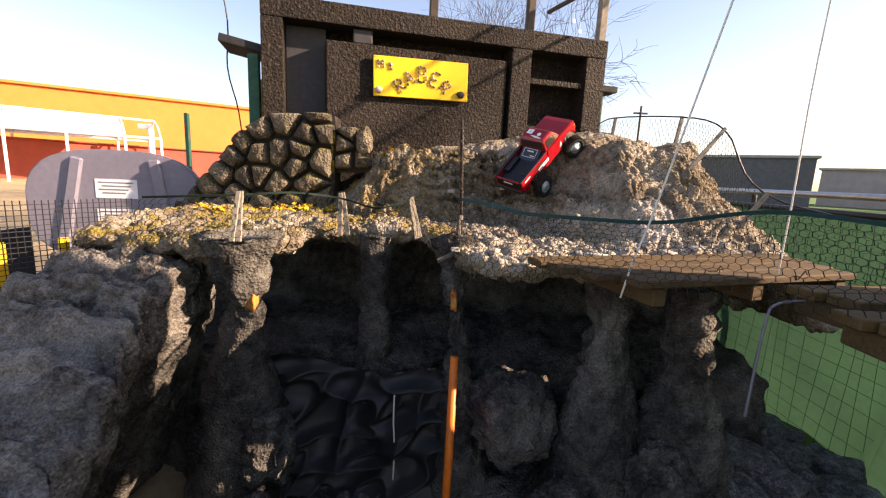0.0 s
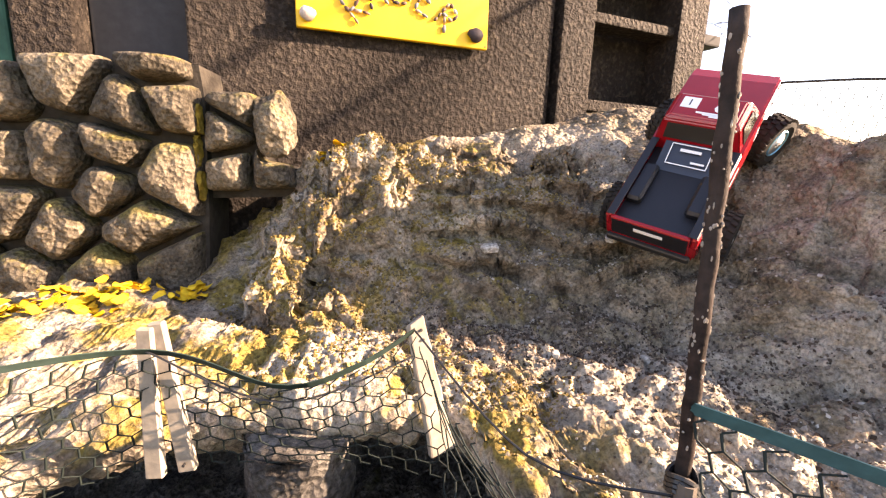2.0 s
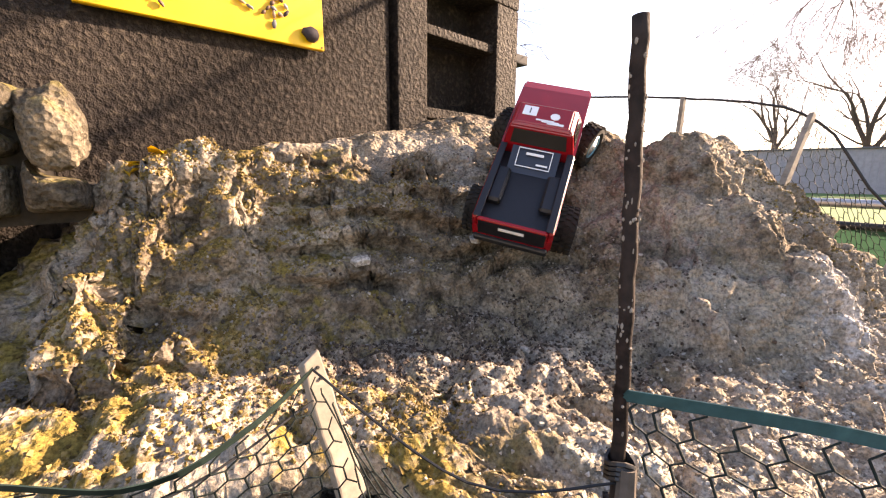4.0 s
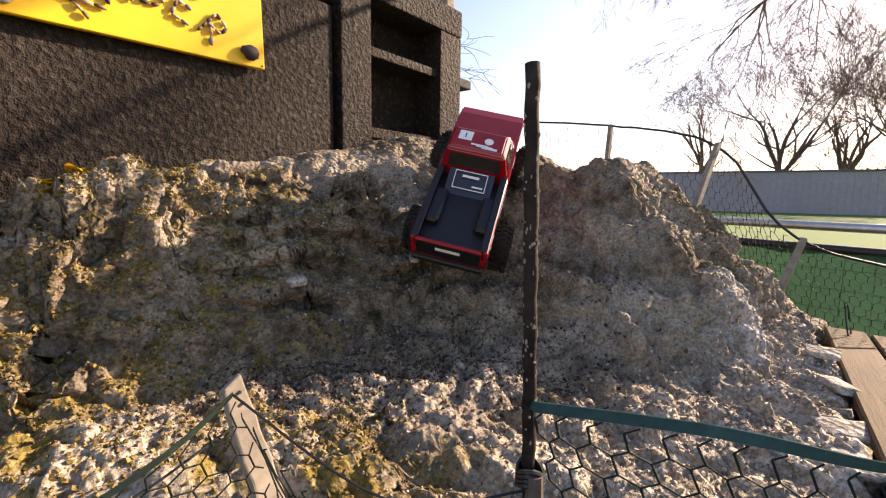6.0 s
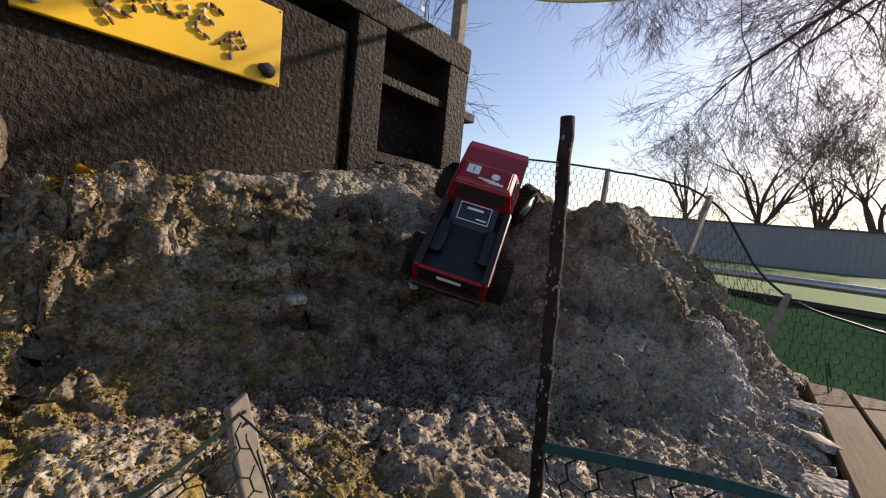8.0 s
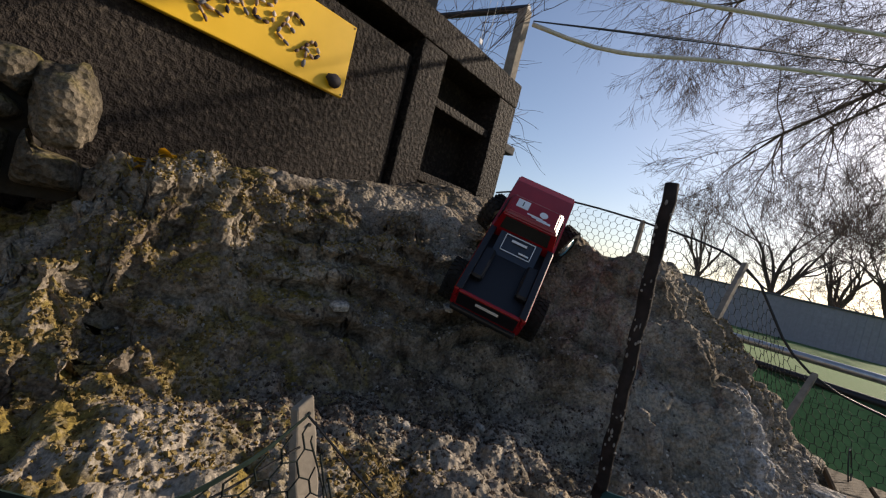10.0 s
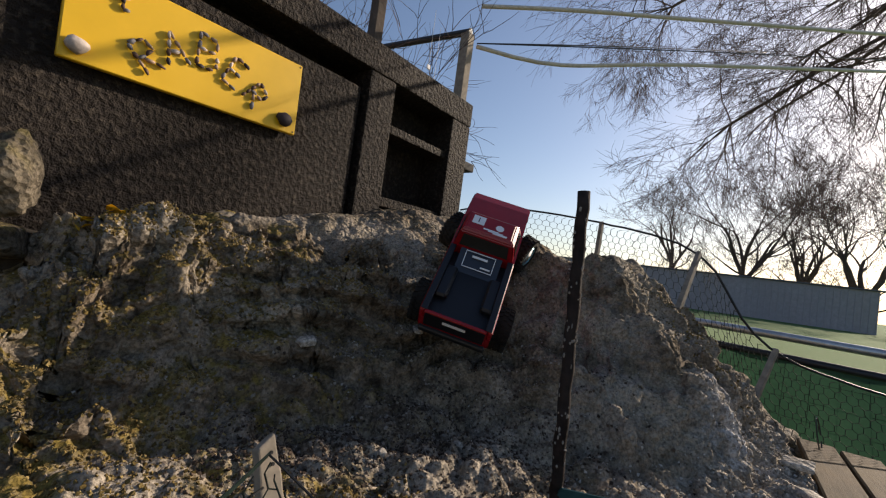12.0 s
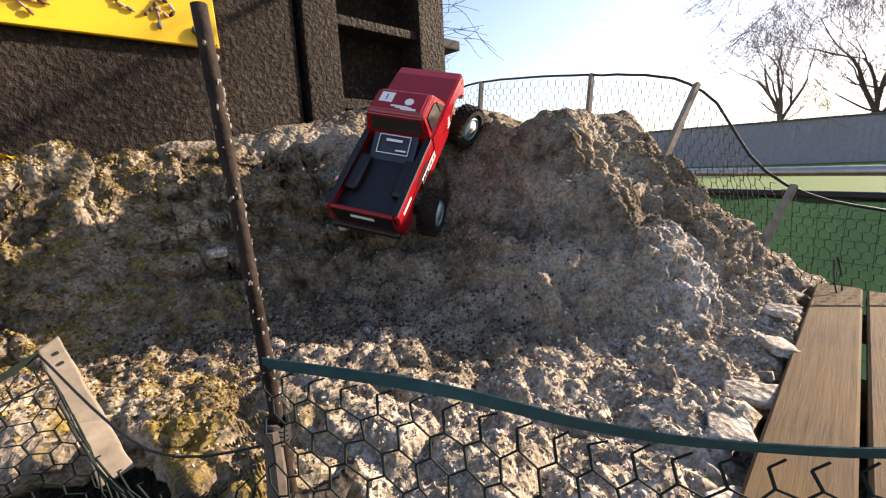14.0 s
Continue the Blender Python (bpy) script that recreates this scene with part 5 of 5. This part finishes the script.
def tent(az, dist):
    ob = holder("party_tent", pose(math.cos(radians(az)) * dist, math.sin(radians(az)) * dist, 0, 0, 0, az - 90), "white canopy tent on a bare metal frame", "tent")
    bm = bmesh.new()
    prof = ((-3, 3.4), (-1.6, 4.4), (0, 4.9), (1.6, 4.4), (3, 3.4))
    rows = [[bm.verts.new((x, y, z)) for y, z in prof] for x in (-9, -4.5, 0, 3.2)]
    for a, b in zip(rows, rows[1:]):
        for k in range(4):
            bm.faces.new((a[k], a[k + 1], b[k + 1], b[k]))
    bmesh.ops.solidify(bm, geom=bm.faces[:], thickness=0.05)
    part("canopy", bm, WHITEPAPER, ob, "white sheet canopy")
    for x in (-9, -6, -3, 0, 3.2, 5.4):
        for y in (-3, 3):
            part("leg", tube(bmesh.new(), [(x, y, 0), (x, y, 3.4)], 0.09, 6), WHITEPAPER, ob)
        part("bow", tube(bmesh.new(), [(x, y, z) for y, z in prof], 0.08, 6), WHITEPAPER, ob)
    for y, z in ((-3, 3.4), (0, 4.9), (3, 3.4)):
        part("purlin", tube(bmesh.new(), [(-9, y, z), (5.4, y, z)], 0.08, 6), WHITEPAPER, ob)
    return ob


tent(131.5, 42)
lamp = holder("street_post", pose(math.cos(radians(124.5)) * 42, math.sin(radians(124.5)) * 42, 0), "white post with a small box at its head", "post")
part("pole", tube(bmesh.new(), [(0, 0, 0), (0, 0, 4.6)], 0.22, 8), WHITEPAPER, lamp)
part("box", box_bm(-0.9, 0.1, -0.2, 0.2, 4.2, 4.6, 0.03), WHITEPAPER, lamp)
pole = holder("utility_pole", pose(math.cos(radians(66.5)) * 55, math.sin(radians(66.5)) * 55, 0), "distant wooden utility pole with crossarm", "pole")
part("mast", tube(bmesh.new(), [(0, 0, 0), (0, 0, 10.5)], 0.12, 6), BARK, pole)
part("crossarm", box_bm(-0.8, 0.8, -0.08, 0.08, 9.6, 9.8, 0.01), BARK, pole)


# ---- the model truck ----
RED = plain("red_body_paint", (0.27, 0.007, 0.012), 0.22, var=0.12, scale=20, bumps=0.03)
TYRE = plain("tyre_rubber", (0.014, 0.014, 0.014), 0.85, var=0.5, scale=60, bumps=0.4, dirt=(0.06, 0.05, 0.04))
RIM = plain("rim_white", (0.62, 0.6, 0.58), 0.4, var=0.1)
BLUE = plain("rim_blue", (0.15, 0.38, 0.5), 0.35, 0.4, var=0.1)
GLASS, gn, gl, gb = material("tinted_window", 0.08)
gb.inputs["Base Color"].default_value = (0.03, 0.028, 0.025, 1)
SCREEN = plain("windscreen_tan", (0.3, 0.25, 0.2), 0.12, var=0.3, scale=20, bumps=0.0)
STICKER = plain("white_sticker", (0.8, 0.8, 0.8), 0.4, var=0.03)
STICKINK = plain("black_print", (0.02, 0.02, 0.022), 0.4, var=0.1)
NAVY = plain("navy_sticker", (0.02, 0.025, 0.04), 0.35, var=0.1)
BEDLINER = plain("bed_liner", (0.006, 0.006, 0.009), 0.5, var=0.3, scale=60, bumps=0.2)

rear = Vector((0.476, 2.466, 1.556))
fwd = Vector((0.58, 0.37, 0.72)).normalized()
left = Vector((-0.7, 0.69, 0.2))
left = (left - fwd * left.dot(fwd)).normalized()
upv = fwd.cross(left)
TRUCK = Matrix((fwd, left, upv)).transposed().to_4x4()
TRUCK.translation = rear
truck = holder("model_truck", TRUCK, "red radio-controlled model pickup climbing the rock slope", "model truck")


def extrude_profile(profile, y0, y1, bevel=0.004):
    bm = bmesh.new()
    f = bm.faces.new([bm.verts.new((x, y0, z)) for x, z in profile])
    g = bmesh.ops.extrude_face_region(bm, geom=[f])["geom"]
    for v in g:
        if isinstance(v, bmesh.types.BMVert):
            v.co.y = y1
    bmesh.ops.recalc_face_normals(bm, faces=bm.faces[:])
    if bevel:
        bmesh.ops.bevel(bm, geom=[e for e in bm.edges if len(e.link_faces) == 2 and e.calc_face_angle(0) > 1.2 and abs(e.verts[0].co.y - e.verts[1].co.y) < 1e-5], offset=bevel, segments=2, affect='EDGES')
    return bm


arch_r = [(0.074 * math.cos(a), 0.068 + 0.074 * math.sin(a)) for a in [math.pi - k * math.pi / 8 for k in range(1, 8)]]
arch_f = [(0.313 + 0.076 * math.cos(a), 0.068 + 0.078 * math.sin(a)) for a in [math.pi - k * math.pi / 8 for k in range(1, 8)]]
lower = [(-0.115, 0.115)] + arch_r + [(0.075, 0.1), (0.235, 0.1)] + arch_f + [(0.392, 0.12), (0.398, 0.15), (0.392, 0.178), (0.36, 0.184), (0.262, 0.19), (0.13, 0.188), (0.128, 0.158), (-0.115, 0.158)]
body = part("body", extrude_profile(lower, -0.094, 0.094), RED, truck, "glossy red pickup body")
for y in (-1, 1):
    part("bed_side", box_bm(-0.115, 0.128, min(y * 0.094, y * 0.082), max(y * 0.094, y * 0.082), 0.158, 0.188, 0.003), RED, truck)
    part("bed_rail", box_bm(-0.112, 0.128, min(y * 0.092, y * 0.075), max(y * 0.092, y * 0.075), 0.1885, 0.191, 0.001), BEDLINER, truck)
    part("wheel_tub", box_bm(-0.05, 0.06, min(y * 0.08, y * 0.045), max(y * 0.08, y * 0.045), 0.159, 0.182, 0.006), BEDLINER, truck)
part("tailgate", box_bm(-0.118, -0.108, -0.081, 0.081, 0.12, 0.187, 0.002), RED, truck)
part("rear_bumper", box_bm(-0.128, -0.116, -0.088, 0.088, 0.112, 0.13, 0.003), BLACK, truck)
# black sheet on the red tailgate, standing in for the shade there
part("tailgate_shade", box_bm(-0.1188, -0.1175, -0.078, 0.078, 0.134, 0.182), BEDLINER, truck)
part("bed_floor", box_bm(-0.107, 0.127, -0.081, 0.081, 0.1585, 0.161, 0.0), BEDLINER, truck)
part("bed_ramp", extrude_profile([(0.06, 0.162), (0.126, 0.162), (0.126, 0.19)], -0.06, 0.06, 0), NAVY, truck, "dark sticker-covered plate in the bed")
cab_lo, cab_hi = ((0.128, -0.088), (0.262, -0.088), (0.262, 0.088), (0.128, 0.088)), ((0.137, -0.076), (0.222, -0.076), (0.222, 0.076), (0.137, 0.076))
bm = bmesh.new()
lo = [bm.verts.new((x, y, 0.186)) for x, y in cab_lo]
hi = [bm.verts.new((x, y, 0.242)) for x, y in cab_hi]
tp = [bm.verts.new((0.146 + (x > 0.2) * 0.066, y * 0.87, 0.25)) for x, y in cab_hi]
for k in range(4):
    bm.faces.new((lo[k], lo[(k + 1) % 4], hi[(k + 1) % 4], hi[k]))
    bm.faces.new((hi[k], hi[(k + 1) % 4], tp[(k + 1) % 4], tp[k]))
bm.faces.new(tp)
bmesh.ops.bevel(bm, geom=bm.edges[:], offset=0.003, segments=2, affect='EDGES')
part("cab", bm, RED, truck, "glossy red cab")


def pane(name, corners, mat, lift):
    bm = bmesh.new()
    vs = [Vector(c) for c in corners]
    n = (vs[1] - vs[0]).cross(vs[2] - vs[0]).normalized()
    f = bm.faces.new([bm.verts.new(v + n * lift) for v in vs])
    g = bmesh.ops.extrude_face_region(bm, geom=[f])["geom"]
    for v in g:
        if isinstance(v, bmesh.types.BMVert):
            v.co += n * 0.0012
    bmesh.ops.recalc_face_normals(bm, faces=bm.faces[:])
    return part(name, bm, mat, truck)


pane("windscreen", ((0.2585, -0.075, 0.192), (0.2585, 0.075, 0.192), (0.2255, 0.068, 0.238), (0.2255, -0.068, 0.238)), SCREEN, 0.0005)
pane("rear_window", ((0.1295, 0.07, 0.196), (0.1295, -0.07, 0.196), (0.136, -0.064, 0.235), (0.136, 0.064, 0.235)), GLASS, 0.0005)
for y in (-1, 1):
    c = [(0.148, y * 0.0868, 0.193), (0.215, y * 0.0868, 0.193), (0.208, y * 0.0785, 0.234), (0.152, y * 0.0785, 0.234)]
    pane("side_window", c if y < 0 else c[::-1], GLASS, 0.0008)
    c = [(0.219, y * 0.0868, 0.193), (0.243, y * 0.0868, 0.193), (0.2145, y * 0.0795, 0.23)]
    pane("vent_window", c if y < 0 else c[::-1], GLASS, 0.0008)


def sticker(x0, x1, z0, z1, mat=STICKER, side=-1, bars=()):
    y = side * 0.0945
    ob = part("sticker", box_bm(x0, x1, min(y, y + side * 0.0008), max(y, y + side * 0.0008), z0, z1), mat, truck)
    for a, b in bars:
        part("print_bar", box_bm(x0 + (x1 - x0) * a, x0 + (x1 - x0) * b, min(y, y + side * 0.0013), max(y, y + side * 0.0013), z0 + (z1 - z0) * 0.25, z0 + (z1 - z0) * 0.75), STICKINK, ob)


for side in (-1, 1):
    sticker(0.03, 0.125, 0.132, 0.152, STICKER, side, ((0.06, 0.2), (0.25, 0.42), (0.46, 0.56), (0.6, 0.76), (0.8, 0.94)))
    sticker(0.0, 0.075, 0.162, 0.171, STICKINK, side)
    sticker(-0.09, -0.04, 0.165, 0.173, STICKER, side)
    for k in range(4):
        sticker(0.232 + 0.003 * k, 0.255 - 0.001 * k, 0.126 + 0.008 * k, 0.1295 + 0.008 * k, STICKER, side)
    sticker(0.38, 0.392, 0.15, 0.158, ORANGE, side)
part("roof_sticker", box_bm(0.172, 0.205, 0.02, 0.055, 0.2502, 0.2508), STICKER, truck, "white number square")
part("roof_print", box_bm(0.18, 0.198, 0.036, 0.039, 0.2509, 0.2513), STICKINK, truck)
part("roof_mark", tube(bmesh.new(), [(0.18, -0.025, 0.25), (0.18, -0.025, 0.2508)], 0.012, 8), STICKER, truck)
for k in range(3):
    part("roof_mark", box_bm(0.151 + 0.004 * k, 0.158 + 0.003 * k, -0.05 + 0.012 * k, -0.01 + 0.014 * k, 0.2502, 0.2508), STICKER, truck)
part("tailgate_mark", box_bm(-0.1195, -0.1185, -0.03, 0.03, 0.16, 0.17), STICKER, truck)
plate = pane("bed_plate", ((0.072, 0.045, 0.1675), (0.072, -0.045, 0.1675), (0.122, -0.045, 0.1885), (0.122, 0.045, 0.1885)), NAVY, -0.0025)
for (xa, ya, xb, yb) in ((0.074, -0.043, 0.076, 0.043), (0.118, -0.043, 0.12, 0.043), (0.074, -0.043, 0.12, -0.041), (0.074, 0.041, 0.12, 0.043), (0.104, -0.022, 0.11, 0.022), (0.082, -0.036, 0.086, -0.008)):
    zz = lambda x: 0.162 + (x - 0.06) * 0.4242 + 0.0045
    pane("plate_line", ((xa, yb, zz(xa)), (xa, ya, zz(xa)), (xb, ya, zz(xb)), (xb, yb, zz(xb))), STICKER, 0.0012)
part("bumper", box_bm(0.398, 0.41, -0.085, 0.085, 0.112, 0.13, 0.003), BLACK, truck)
part("grille", box_bm(0.3975, 0.4, -0.07, 0.07, 0.138, 0.168, 0.001), BLACK, truck)
for y in (-0.06, 0.06):
    part("headlight", tube(bmesh.new(), [(0.399, y, 0.153), (0.403, y, 0.153)], 0.011, 12), STICKER, truck)
part("chassis", box_bm(-0.06, 0.37, -0.035, 0.035, 0.075, 0.112, 0.006), BLACK, truck)
for x in (0.0, 0.313):
    part("axle", tube(bmesh.new(), [(x, -0.1, 0.06), (x, -0.03, 0.06), (x, 0, 0.06), (x, 0.03, 0.06), (x, 0.1, 0.06)], [0.012, 0.012, 0.022, 0.012, 0.012], 10), BLACK, truck)
    for y in (-0.055, 0.055):
        part("shock", tube(bmesh.new(), [(x + 0.01, y, 0.065), (x + 0.03, y * 0.9, 0.135)], 0.007, 8), GALV, truck)


def tyre_bm():
    bm = bmesh.new()
    prof = ((0.033, -0.018), (0.045, -0.024), (0.055, -0.022), (0.0575, -0.014), (0.058, 0), (0.0575, 0.014), (0.055, 0.022), (0.045, 0.024), (0.033, 0.018))
    n = 40
    rings = [[bm.verts.new((r0 * math.cos(k * math.tau / n), y, r0 * math.sin(k * math.tau / n))) for r0, y in prof] for k in range(n)]
    for k in range(n):
        a, b = rings[k], rings[(k + 1) % n]
        for i in range(len(prof) - 1):
            bm.faces.new((a[i], a[i + 1], b[i + 1], b[i]))
    for k in range(24):
        for row in (-1, 0, 1):
            m0 = Matrix.Rotation((k + 0.5 * (row == 0)) * math.tau / 24, 4, 'Y') @ pose(0.0585, row * 0.0155, 0, row * 18, 0, 0)
            bmesh.ops.create_cube(bm, size=1, matrix=m0 @ Matrix.Diagonal((0.0075, 0.0125 if row else 0.011, 0.0085, 1)))
    return bm


for x in (0.0, 0.313):
    for y in (-1, 1):
        tyre = part("wheel", tyre_bm(), TYRE, truck, "black chunky off-road tyre on a white rim")
        tyre.matrix_local = pose(x, y * 0.118, 0.06, 0, 20 * x * 10, (22 if x else 0) * -1)
        rim = part("rim", tube(bmesh.new(), [(0, y * 0.005, 0), (0, y * 0.019, 0), (0, y * 0.0191, 0), (0, y * 0.017, 0)], [0.033, 0.033, 0.028, 0.027], 28), RIM, tyre, "white beadlock rim", True)
        ring = bmesh.new()
        tube(ring, [(0.031 * math.cos(k * math.tau / 32), y * 0.0195, 0.031 * math.sin(k * math.tau / 32)) for k in range(33)], 0.0022, 6, False)
        part("beadlock_ring", ring, BLUE, tyre, "blue beadlock ring")
        for k in range(6):
            a = k * math.tau / 6
            part("rim_hole", tube(bmesh.new(), [(0.019 * math.cos(a), y * 0.0165, 0.019 * math.sin(a)), (0.019 * math.cos(a), y * 0.0182, 0.019 * math.sin(a))], 0.004, 8), STICKINK, tyre)
        part("hub_nut", tube(bmesh.new(), [(0, y * 0.016, 0), (0, y * 0.023, 0)], 0.006, 6), GALV, tyre)
